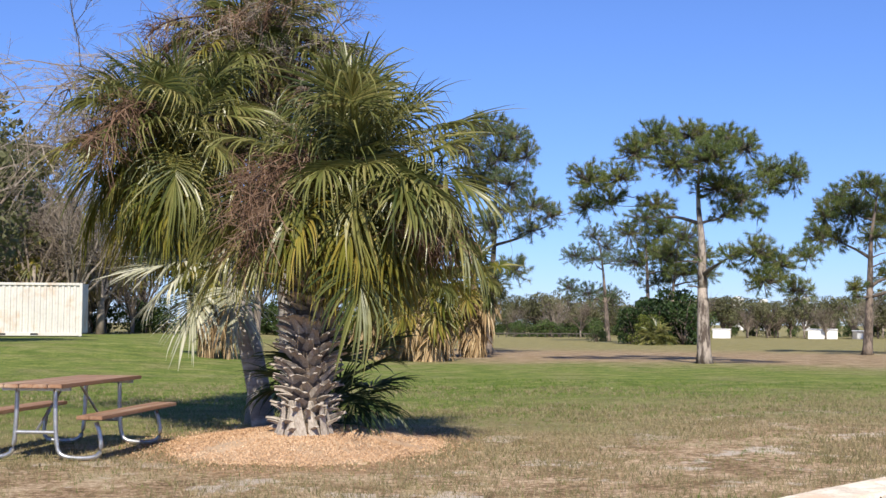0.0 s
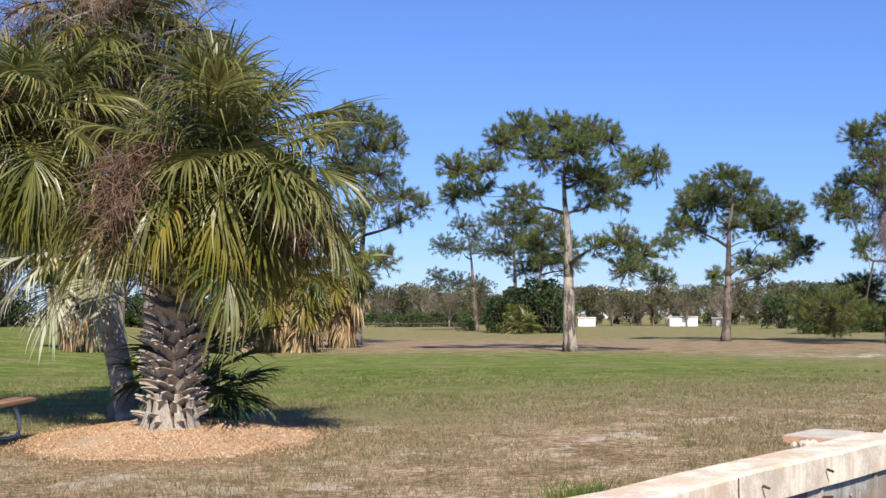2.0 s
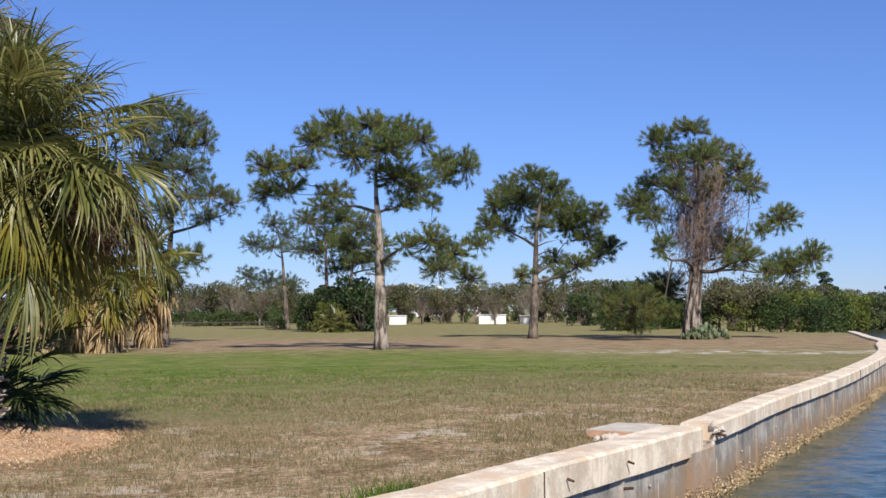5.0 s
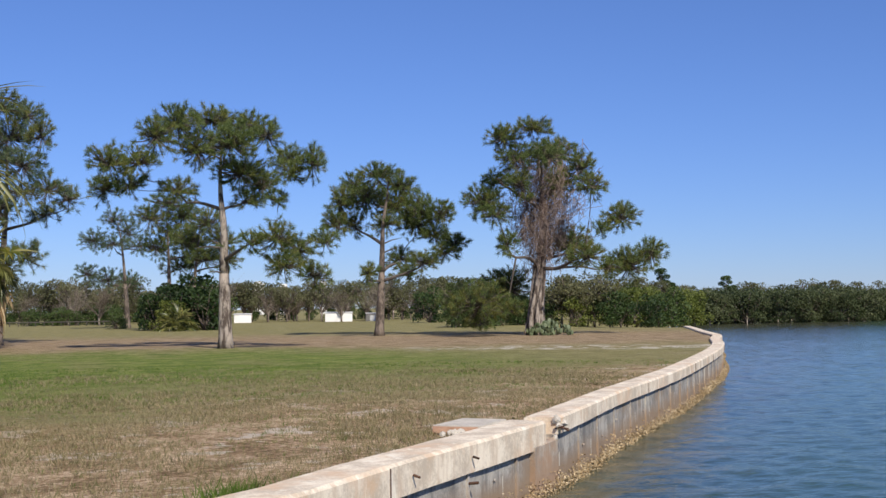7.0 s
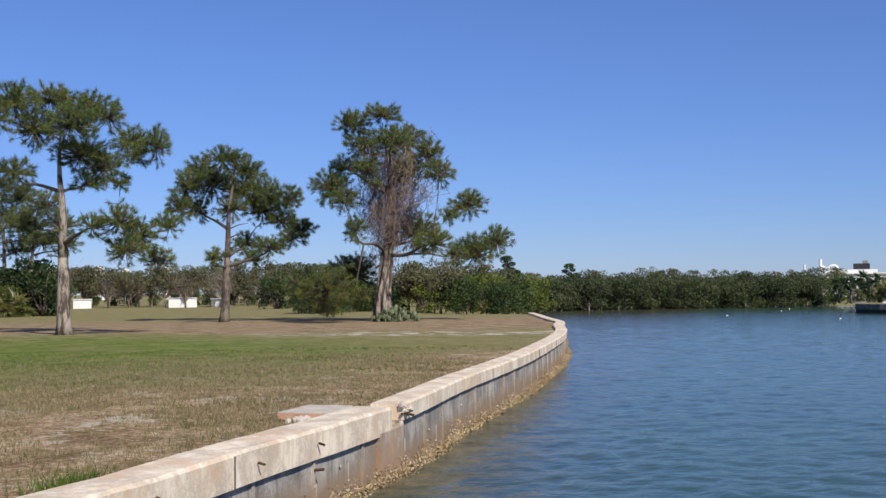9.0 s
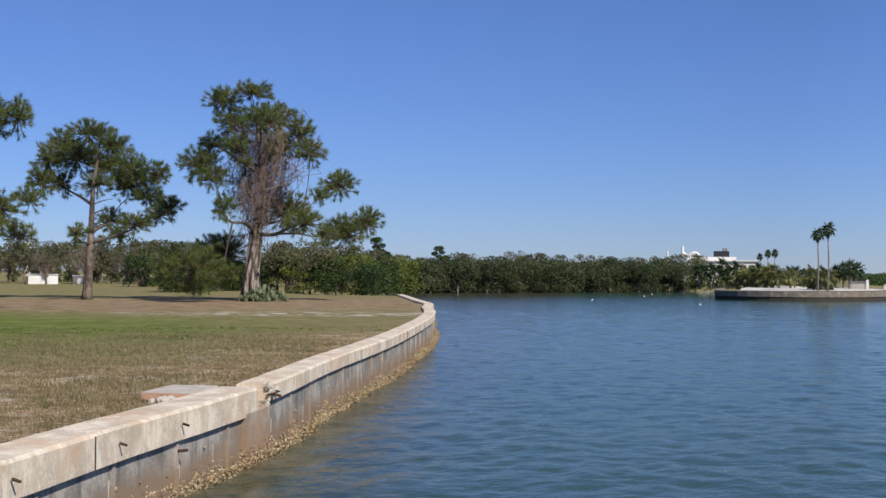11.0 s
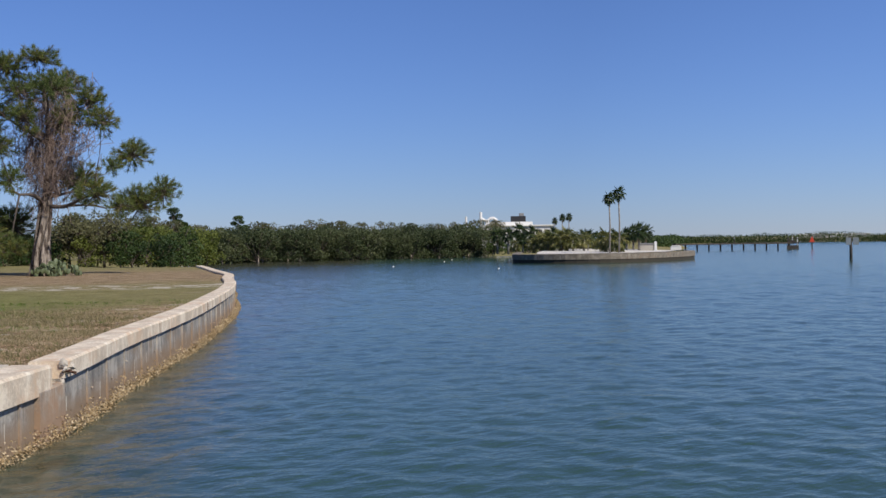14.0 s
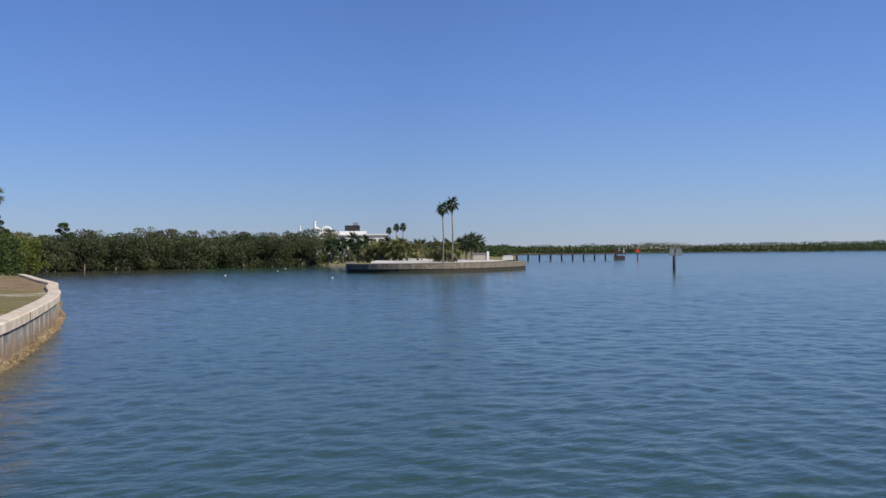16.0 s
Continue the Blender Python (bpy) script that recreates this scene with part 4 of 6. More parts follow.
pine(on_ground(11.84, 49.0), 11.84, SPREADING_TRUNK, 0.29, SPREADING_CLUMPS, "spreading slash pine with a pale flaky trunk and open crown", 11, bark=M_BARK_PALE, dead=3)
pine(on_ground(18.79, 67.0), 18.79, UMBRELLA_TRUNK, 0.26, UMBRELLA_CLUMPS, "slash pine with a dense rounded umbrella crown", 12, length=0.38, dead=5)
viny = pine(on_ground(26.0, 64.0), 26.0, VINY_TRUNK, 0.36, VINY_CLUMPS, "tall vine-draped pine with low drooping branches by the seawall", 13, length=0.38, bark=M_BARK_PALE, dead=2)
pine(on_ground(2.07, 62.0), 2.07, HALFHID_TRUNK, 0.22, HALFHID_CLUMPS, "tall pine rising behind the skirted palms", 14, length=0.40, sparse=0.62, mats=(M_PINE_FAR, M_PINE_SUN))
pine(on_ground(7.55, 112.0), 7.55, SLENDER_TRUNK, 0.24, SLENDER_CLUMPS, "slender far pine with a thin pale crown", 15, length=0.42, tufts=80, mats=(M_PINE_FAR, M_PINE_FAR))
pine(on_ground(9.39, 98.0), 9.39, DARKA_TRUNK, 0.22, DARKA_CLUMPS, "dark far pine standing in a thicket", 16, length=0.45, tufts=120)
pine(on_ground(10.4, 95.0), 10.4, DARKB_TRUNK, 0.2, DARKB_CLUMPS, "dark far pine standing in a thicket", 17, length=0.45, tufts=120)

# ---- the palm group on its mulch bed ----
MOUND_C, MOUND_R, MOUND_H = Vector((-1.68, 15.5, 0)), (1.72, 2.45), 0.2


mv, mf = [], []
NR, NA = 22, 72
rm = random.Random(5)
for i in range(NR + 1):
    for k in range(NA):
        a = 2 * math.pi * k / NA
        edge = 0.97 + 0.24 * noise.noise(Vector((math.cos(a) * 2.2, math.sin(a) * 2.2, 3))) + 0.16 * noise.noise(Vector((math.cos(a) * 9, math.sin(a) * 9, 3)))
        x = MOUND_C.x + math.cos(a) * MOUND_R[0] * edge * i / NR
        y = MOUND_C.y + math.sin(a) * MOUND_R[1] * edge * i / NR
        z = MOUND_H * (1 - (i / NR) ** 2) ** 1.5 + 0.01 * noise.noise(Vector((x * 2, y * 2, 0))) + (0.02 * (1 - (i / NR) ** 4) if i < NR else -0.06)
        mv.append((x, y, z))
for i in range(NR):
    for k in range(NA):
        a, b = i * NA + k, i * NA + (k + 1) % NA
        mf.append((a, a + NA, b + NA, b))
mulch = part("mulch_bed", (np.array(mv), mf), M_MULCH, None, smooth=True)
tagged(mulch, "low mound of orange-brown wood chip mulch round the palms", "mulch bed", kind="stuff")
rngm = np.random.default_rng(6)
n = 30000
a, u = rngm.uniform(0, 6.283, n), np.sqrt(rngm.random(n)) * np.where(rngm.random(n) < 0.35, 1.0 + np.abs(rngm.normal(0, 0.22, n)), 1.0)
cx, cy = MOUND_C.x + np.cos(a) * u * MOUND_R[0], MOUND_C.y + np.sin(a) * u * MOUND_R[1]
cz = MOUND_H * np.clip(1 - u ** 2, 0, 1) ** 1.5 + 0.022 - 0.02 * np.clip(u - 1, 0, 1)
chips = part("mulch_chips", leaves(np.stack([cx, cy, cz], 1), 0.0125, rngm), M_CHIP, None)
tagged(chips, "loose wood chips on the mulch bed", "wood chips", kind="stuff")

HUB = Vector((-1.08, 15.05, 3.30))
foot = Vector((-1.66, 15.0, 0.2))
palm = thing("cabbage_palm", foot, "stout cabbage palm with a booted trunk and a heavy shaggy crown", "palm tree", "palms on the mulch bed")
line = spline([(0, 0, -0.25), (0.03, 0, 0.3), (0.08, 0.0, 1.0), (0.18, 0.02, 1.9), (HUB.x - foot.x, HUB.y - foot.y, HUB.z - foot.z)], 0.15)
part("trunk", tube(line, [0.235 - 0.03 * i / len(line) for i in range(len(line))], 14), M_FIBRE, palm, smooth=True)
rp = random.Random(21)
for row in range(26):
    z = 0.02 + row * 0.094
    p = min(line, key=lambda q: abs(q.z - z))
    for k in range(11):
        yaw = (k + (row % 2) * 0.5 + rp.uniform(-0.16, 0.16)) * 360 / 11
        out = Vector((math.cos(radians(yaw)), math.sin(radians(yaw)), 0))
        if rp.random() < 0.08:
            continue
        low = row < 2
        m = (Matrix.Translation(Vector((p.x, p.y, z)) + out * (0.195 if not low else 0.22) + Vector((0, 0, rp.uniform(-.04, .04)))) @ Matrix.Rotation(radians(yaw + rp.uniform(-14, 14)), 4, "Z")
             @ Matrix.Rotation(radians(rp.uniform(2, 30)), 4, "Y") @ Matrix.Rotation(radians(rp.uniform(-26, 26)), 4, "X") @ Matrix.Diagonal((1.0, rp.uniform(0.6, 0.85), rp.uniform(0.45, 0.68), 1)))
        part("boot", BOOT, None, palm, at=m)
# loose old sheaths splayed at the foot
for yaw in (-165, -140, -112, -88, -60, -35, -8, 30, 100, 160):
    m = pose(math.cos(radians(yaw)) * 0.36, math.sin(radians(yaw)) * 0.36, -0.10, 0, 0, yaw) @ Matrix.Rotation(radians(rp.uniform(-42, -18)), 4, "Y") @ Matrix.Rotation(radians(rp.uniform(-25, 25)), 4, "X") @ Matrix.Diagonal((1.0, 0.8, 1.35, 1))
    part("old_sheath", BOOT, None, palm, at=m)


def crown(parent, hub, rr, rings, fine_stalks=0, stalk_lift=(-30, 10)):
    """Rings of leaves: (count, lift from, lift to, sorts, size)."""
    for count, lo, hi, sorts, size in rings:
        turn = rr.uniform(0, 360)
        for k in range(count):
            yaw = turn + (k + rr.uniform(-0.35, 0.35)) * 360 / count
            lift = rr.uniform(lo, hi)
            set_frond(pick(sorts, lift, rr), parent, hub + Vector((rr.uniform(-.12, .12), rr.uniform(-.12, .12), rr.uniform(-.25, .25))), yaw, lift,
                      rr.uniform(-25, 25), size * rr.uniform(0.85, 1.12))
    for k in range(fine_stalks):
        part("flower_stalk", rr.choice(STALKS), None, parent,
             at=Matrix.Translation(hub) @ Matrix.Rotation(rr.uniform(0, 6.28), 4, "Z") @ Matrix.Rotation(radians(-rr.uniform(*stalk_lift)), 4, "Y") @ Matrix.Scale(rr.uniform(0.9, 1.3), 4))


top = HUB - foot
crown(palm, top, rp, [(14, 58, 88, [STIFF], 0.86), (22, 30, 70, [STIFF], 0.98), (30, 0, 38, [STIFF], 1.1), (34, -22, 14, [STIFF], 1.16), (22, -20, 40, [STIFF], 0.72), (26, -48, -18, [STIFF, STIFF, YELLOW], 1.0),
                      (18, -68, -44, [YELLOW, STIFF, STIFF], 0.84), (5, -85, -66, [YELLOW, DEAD], 0.5)], 0)
for yaw, lift in ((-96, -20), (-80, -30), (-118, -26), (-62, -22), (-30, -30), (-105, -42), (-45, -40), (-140, -30)):
    set_frond(pick([YELLOW], lift, rp), palm, top + Vector((0, -0.1, -0.1)), yaw, lift, rp.uniform(-15, 15), 0.88)
for yaw, lift, size in ((-142, 2, 1.1), (-150, -8, 1.05), (-130, -4, 1.1), (-122, -12, 1.15), (-136, -18, 1.05), (-156, 6, 1.0), (-25, -14, 0.95), (-36, -18, 0.95), (-14, -16, 1.0), (-48, -16, 1.0), (-30, -26, 0.95)):
    part("flower_stalk", rp.choice(STALKS), None, palm, "brown dry flower stalk",
         at=Matrix.Translation(top) @ Matrix.Rotation(radians(yaw + rp.uniform(-8, 8)), 4, "Z") @ Matrix.Rotation(radians(-lift), 4, "Y") @ Matrix.Scale(size * rp.uniform(0.95, 1.15), 4))

# the leaning palm with the smooth grey trunk
foot2 = Vector((-2.42, 17.1, 0.18))
leaner = thing("cabbage_palm", foot2, "leaning cabbage palm with a smooth grey trunk and yellowing hanging leaves", "palm tree", "palms on the mulch bed")
top2 = Vector((-1.42, 0.2, 4.05))
line2 = spline([(0, 0, -0.2), (-0.18, 0.03, 0.8), (-0.50, 0.08, 1.9), (-0.94, 0.15, 3.05), top2], 0.2)
part("trunk", tube(line2, [0.165 - 0.02 * i / len(line2) for i in range(len(line2))], 14), M_BARK_GREY, leaner, smooth=True)
rl = random.Random(31)
crown(leaner, top2, rl, [(14, 40, 85, [STIFF], 0.92), (24, -5, 60, [STIFF], 0.96), (26, -40, 20, [STIFF, STIFF, YELLOW], 1.0), (24, -64, -30, [YELLOW, STIFF], 1.05), (14, -82, -58, [YELLOW, STIFF, DEAD], 0.95)], 4, (-10, 40))
# low dead leaves, pale from drying and from backlight put into their colour
for x, y, z, yaw, lift, size in ((-0.55, -0.05, 2.20, 205, 6, 1.0), (-0.55, -0.05, 2.15, 218, -6, 0.95), (-0.55, -0.1, 2.2, 236, -38, 0.8), (-0.6, -0.1, 2.3, 215, -48, 0.72), (-0.5, -0.1, 2.4, 285, -55, 0.8)):
    set_frond(pick([PALE], lift, rl), leaner, Vector((x, y, z)), yaw, lift, rl.uniform(-20, 20), size, label="pale dead leaf, coloured brighter as if backlit")

# a taller palm behind the two
foot3 = Vector((-2.3, 19.2, 0.0))
tall = thing("cabbage_palm", foot3, "tall cabbage palm with dry flower stalks in its crown", "palm tree", "palms on the mulch bed")
top3 = Vector((-0.55, 0, 5.75))
line3 = spline([(0, 0, -0.2), (-0.1, 0, 2.0), (-0.32, 0, 4.0), top3], 0.25)
part("trunk", tube(line3, [0.16] * len(line3), 12), M_BARK_GREY, tall, smooth=True)
r3 = random.Random(41)
crown(tall, top3, r3, [(12, 40, 85, [STIFF], 1.1), (18, -5, 60, [STIFF], 1.1), (24, -40, 20, [STIFF, STIFF, YELLOW], 1.1), (16, -70, -40, [YELLOW, STIFF, DEAD], 1.0)], 14, (-30, 40))

# young palm at the foot of the trunks; its dark leaf colour includes their shade
young = thing("young_palm", (-1.45, 16.1, 0.22), "low young palm behind the trunks, its green leaves darkened for shade", "palm", "palms on the mulch bed")
ry = random.Random(51)
crown(young, Vector((0, 0, 0.2)), ry, [(7, 20, 45, [DARK], 0.72), (9, 2, 20, [DARK], 0.75), (6, 45, 70, [DARK], 0.7)])
# ---- the skirted palms out on the lawn ----
def skirted(place, seed, label, height, size):
    rr = random.Random(seed)
    ob = thing("cabbage_palm", place, label, "palm tree", "skirted palms")
    hub = Vector((0, 0, height))
    part("trunk", tube([(0, 0, -0.2), (0.05, 0, height * 0.5), hub], [0.24, 0.2, 0.18], 10), M_FIBRE, ob, smooth=True)
    crown(ob, hub, rr, [(7, 35, 80, [FAR_GREEN], size * 0.85), (10, 0, 45, [FAR_GREEN, FAR_YELLOW], size * 0.9), (10, -30, 5, [FAR_YELLOW, FAR_GREEN], size * 0.85)])
    for tier, (lo, hi, n) in enumerate(((-55, -30, 14), (-68, -45, 14), (-80, -60, 12))):
        for k in range(n):
            yaw = (k + 0.4 * tier + rr.uniform(-.3, .3)) * 360 / n
            lift = rr.uniform(lo, hi)
            set_frond(pick([FAR_DEAD], lift, rr), ob, hub + Vector((0, 0, -0.1 - tier * height * 0.16)), yaw, lift, rr.uniform(-30, 30), size * rr.uniform(0.85, 1.1), label="dead tan leaf")
    return ob


skirted((*spot(-0.8, 50)[:2], 0), 61, "short palm with a tan skirt of dead leaves touching the grass", 2.75, 1.4)
skirted((*spot(-2.6, 52)[:2], 0), 63, "short palm with a tan skirt of dead leaves touching the grass", 2.6, 1.35)
skirted((*spot(1.4, 56)[:2], 0), 62, "palm with a brown skirt and yellow-green crown", 3.4, 1.35)
skirted((*spot(-10.4, 46)[:2], rise(*spot(-10.4, 46)[:2])), 64, "old palm with a rough brown trunk and drooping leaves", 3.2, 1.2)
skirted((*spot(-20.6, 78)[:2], 0.75), 65, "brown-leaved palm behind the container", 4.4, 1.5)
skirted((*spot(-18.3, 76)[:2], 0.75), 66, "brown-leaved palm behind the container", 4.6, 1.6)
skirted((*spot(-16.6, 78)[:2], 0.75), 67, "brown-leaved palm behind the container", 4.2, 1.5)

# ---- shrubs and far trees: one of each kind, then copies ----
T_MANG = [broad_tree("mangrove", "dense dark green mangrove at the water's edge", "tree", 70 + i, 5.2, 7.0, M_MANG, 0.16, 3400, 26, 0.1, 0, 0.05, 2) for i in range(3)]
T_OLIVE = [broad_tree("roadside_tree", "dull olive-leaved tree with a short pale trunk", "tree", 80 + i, 5.6, 6.2, M_OLIVE, 0.17, 1700, 20, 0.13, 0.12, 0.26) for i in range(3)]
T_BARE = [broad_tree("bare_tree", "bare grey winter tree with fine twigs", "tree", 90 + i, 5.5, 6.0, M_TWIG, 0.05, 900, 14, 0.13, 0.75, 0.25) for i in range(2)]
T_BUSH = [broad_tree("shrub", "dense dark green shrub", "shrub", 100 + i, 3.2, 4.0, M_BUSH, 0.13, 2100, 18, 0.06, 0, 0.03, 2) for i in range(2)]
T_LIME = [broad_tree("shrub", "light yellow-green shrub on the shore", "shrub", 110 + i, 3.4, 4.6, M_LIME, 0.13, 2200, 18, 0.06, 0, 0.03, 2) for i in range(2)]
T_OAK = [broad_tree("oak_tree", "tall leafy oak with grey limbs", "tree", 120 + i, 9.5, 9.0, M_OLIVE, 0.17, 5200, 20, 0.24, 0.15, 0.25) for i in range(2)]
rf = random.Random(9)


def place_row(kinds, az0, az1, d0, d1, n, s0, s1, group, jitter=2.0, z=None, wide=1.0):
    for k in range(n):
        u = (k + rf.uniform(0.15, 0.85)) / n
        p = spot(az0 + (az1 - az0) * u, d0 + (d1 - d0) * u + rf.uniform(-jitter, jitter))
        put(rf.choice(kinds), (p.x, p.y, (rise(p.x, p.y) if z is None else z) - 0.05), rf.uniform(0, 360), rf.uniform(s0, s1), "", group, wide=wide)


# mangroves along the far side of the cove
place_row(T_MANG, 33.0, 38.5, 136, 146, 17, 0.62, 0.76, "mangroves of the cove", 1.2, -0.85)
place_row(T_MANG, 38.5, 45.6, 146, 157, 21, 0.62, 0.76, "mangroves of the cove", 1.2, -0.85)
place_row(T_MANG, 32.5, 46.0, 148, 162, 24, 0.72, 0.86, "mangroves of the cove", 2.5, -0.75)
place_row(T_OLIVE, 32.0, 46.5, 172, 184, 16, 0.70, 0.86, "trees behind the mangroves", 4.0, -0.2)
# thicket on the shore beyond the wall
place_row(T_LIME + T_BUSH[:1], 30.9, 33.3, 82, 96, 8, 0.45, 0.85, "shore thicket", 1.5)
place_row(T_BUSH + T_LIME + T_OLIVE, 27.0, 29.2, 92, 100, 7, 0.5, 0.72, "shore thicket", 3.0)
place_row(T_BUSH + T_LIME, 29.2, 31.8, 96, 108, 10, 0.7, 0.9, "shore thicket", 3.0)
place_row(T_BUSH + T_OLIVE, 24.0, 32.0, 112, 132, 19, 0.6, 0.78, "shore thicket", 4.0)
place_row(T_BUSH, 22.0, 27.0, 92, 96, 9, 0.6, 0.95, "shore thicket", 3.0)
# tree line across the far lawn
place_row(T_OLIVE, 3.0, 24.0, 150, 146, 34, 0.68, 0.92, "far tree line", 5.0)
place_row(T_OLIVE, 0.0, 25.0, 170, 166, 26, 0.8, 1.05, "far tree line", 6.0)
place_row(T_BARE, 2.5, 25.0, 143, 143, 13, 0.6, 0.85, "far tree line", 6.0)
place_row(T_BUSH, 3.0, 7.0, 143, 143, 9, 0.5, 0.8, "far hedge", 2.0)
place_row(T_BUSH, 1.0, 24.0, 164, 164, 26, 0.6, 0.9, "far hedge", 2.0)
# thicket under the dark far pines
for az, d, s, kinds in ((8.9, 96, 1.05, T_BUSH), (9.9, 95, 1.3, T_BUSH), (10.9, 94, 1.2, T_BUSH), (11.3, 97, 1.0, T_BUSH), (8.6, 98, 0.8, T_BUSH), (9.4, 93, 0.7, T_LIME), (7.0, 108, 0.55, T_BUSH), (21.1, 118, 1.1, T_BUSH), (10.4, 98, 1.3, T_BUSH)):
    p = spot(az, d)
    put(rf.choice(kinds), (p.x, p.y, -0.05), rf.uniform(0, 360), s, "", "thicket under the pines")
# tall trees behind the container and palms
for az, d, s, kinds in ((-22.3, 48, 1.05, T_OAK), (-16.6, 74, 1.6, T_BARE), (-15.4, 76, 1.75, T_BARE), (-18.2, 74, 1.5, T_BARE), (-18.8, 77, 1.5, T_BARE), (-16.2, 80, 1.5, T_BARE), (-22.0, 72, 1.25, T_OAK), (-19.4, 88, 1.45, T_OAK), (-21.5, 84, 1.25, T_OAK), (-19.6, 88, 1.2, T_OAK), (-17.5, 92, 0.95, T_OAK), (-15.8, 86, 0.75, T_OAK), (-13.5, 95, 0.8, T_OAK), (-11.0, 98, 0.9, T_OAK), (-8.5, 100, 0.85, T_OAK),
                        (-6.0, 104, 0.8, T_OAK), (-3.6, 108, 0.8, T_OAK), (-1.5, 112, 0.7, T_OAK), (-17.0, 84, 1.2, T_BARE), (-15.2, 84, 1.1, T_BARE), (-14.0, 84, 0.95, T_BARE), (-18.6, 90, 1.4, T_BARE), (1.0, 128, 0.9, T_BARE)):
    p = spot(az, d)
    put(rf.choice(kinds), (p.x, p.y, rise(p.x, p.y) - 0.05), rf.uniform(0, 360), s, "", "trees behind the container")
place_row(T_BUSH, -15.6, -1.0, 84, 92, 16, 0.6, 0.85, "far hedge", 2.0)
# lone trees that stand above the mangroves
lone = broad_tree("round_tree", "dark round-headed tree standing above the mangroves", "tree", 131, 7.0, 3.4, M_BUSH, 0.11, 5200, 14, 0.12, 0, 0.45)
for az, d, s, w in ((31.8, 150, 0.86, 1.15), (34.55, 178, 0.80, 1.25), (30.6, 152, 0.66, 0.8)):
    p = spot(az, d)
    put(lone, (p.x, p.y, -0.3), az * 20, s, "", "", wide=w)
drop_template(lone)
# far shore woods
rngf = np.random.default_rng(77)
pts = []
shore_pts = [Vector((a, b, 0)) for a, b in ((190, 140), (300, 214), (333, 236), (352, 230), (376, 208), (402, 182), (436, 164), (560, 128), (760, 70))]
for p in spline(shore_pts, 1.6):
    h = 3.0 + 3.8 * max(0.0, p.x - 300) / 460 + 0.7 * noise.noise(p * 0.05) + 0.5 * noise.noise(p * 0.21)
    back = Vector((0.8, 0.5, 0))
    q = np.array(p + back * -6.0)
    b, _ = blob_points(q + [0, 0, -1.2 + h * 0.45], (2.8, 2.8, h * 0.52), 230, rngf, 0.25)
    pts.append(b)
    b, _ = blob_points(q + [-1.0, 0, -0.45], (2.8, 2.8, 0.9), 110, rngf, 0.2)
    pts.append(b)
woods = part("far_woods", leaves(np.concatenate(pts), 0.25, rngf), M_BUSH, None)
tagged(woods, "low dark woods along the far shore", "woods", kind="stuff")
for t in (*T_MANG, *T_OLIVE, *T_BARE, *T_BUSH, *T_LIME, *T_OAK):
    drop_template(t)

# ---- the walled point with its palms ----
isle = thing("point_seawall", (0, 0, 0), "low stained concrete seawall round the palm point", "seawall")
isle["kind"] = "structure"
il = list(reversed(isle_line))
for i in range(0, len(il) - 1, 5):
    j = min(i + 5, len(il) - 1)
    part("wall_panel", wall_strip([p for p in isle_line], i, j, 0.5, WATER_Z - 0.5, -0.46, -0.3, 0.0, i), M_POINT, isle)
    part("cap_block", wall_strip([p for p in isle_line], i, j, 0.8, -0.46, 0.03, -0.36, 0.0, i), M_POINT_CAP, isle)
sv = [(87.2, 78.0, 0.045), (88.4, 74.3, 0.045), (93.8, 71.8, 0.045), (100.6, 73.0, 0.045), (106.5, 75.9, 0.045), (110.5, 79.7, 0.045), (112.8, 88.2, 0.2), (110.4, 95.6, 0.25), (101.4, 89.5, 0.2), (92.4, 82.5, 0.12)]
sand = part("sand", (np.array(sv), [tuple(range(len(sv)))]), M_SAND)
tagged(sand, "pale sand on the palm point", "sand", kind="structure")

SMALL_DARK = frond_set(M_FROND_DARK, 700, 14, 1.0, 0.7, 110, 0.8, 0.15, 1, 0.6)
SMALL_YEL = frond_set(M_FROND, 800, 14, 1.0, 0.7, 110, 0.8, 0.15, 1, 0.6)


def far_palm(name, label, height, trunk, size, seed, meshes, leaves_n=22, skirt=0):
    rr = random.Random(seed)
    ob = thing(name, (0, 0, -60), label, "palm tree")
    part("trunk", tube([(0, 0, -0.3), (rr.uniform(-.04, .04) * height, 0, height * 0.5), (0, 0, height)], [trunk * 1.25, trunk, trunk * 0.9], 8), M_BARK_GREY, ob, smooth=True)
    for k in range(leaves_n):
        u = (k + 0.5) / leaves_n
        set_frond(pick([meshes], 75 - 125 * u, rr), ob, Vector((0, 0, height)), k * 137.5 + rr.uniform(-15, 15), 75 - 125 * u, rr.uniform(-20, 20), size * rr.uniform(0.85, 1.1))
    for k in range(skirt):
        set_frond(pick([DEAD], -78, rr), ob, Vector((0, 0, height - 0.25)), k * 137.5, -78, 0, size * 0.7)
    return ob


P_SMALL = [far_palm("cabbage_palm", "small cabbage palm with a shaggy crown on the point", h, 0.12, 0.78, 160 + i, m, 19, 5) for i, (h, m) in enumerate(((1.3, SMALL_YEL), (2.3, SMALL_DARK), (1.7, SMALL_YEL)))]
P_TALL = far_palm("fan_palm", "tall slender fan palm on the point", 5.3, 0.07, 0.46, 170, SMALL_DARK, 26, 8)
for az, d, s in ((51.52, 118, 0.97), (51.95, 119, 1.06)):
    p = spot(az, d)
    put(P_TALL, (p.x, p.y, 0.05), az * 7, s, "", "tall palms on the point")
for az, d, s in ((49.05, 196, 0.98), (49.4, 198, 1.10), (49.7, 199, 1.12)):
    p = spot(az, d)
    put(P_TALL, (p.x, p.y, -0.2), az * 9, s * 0.85, "far tall fan palm", "far tall palms")
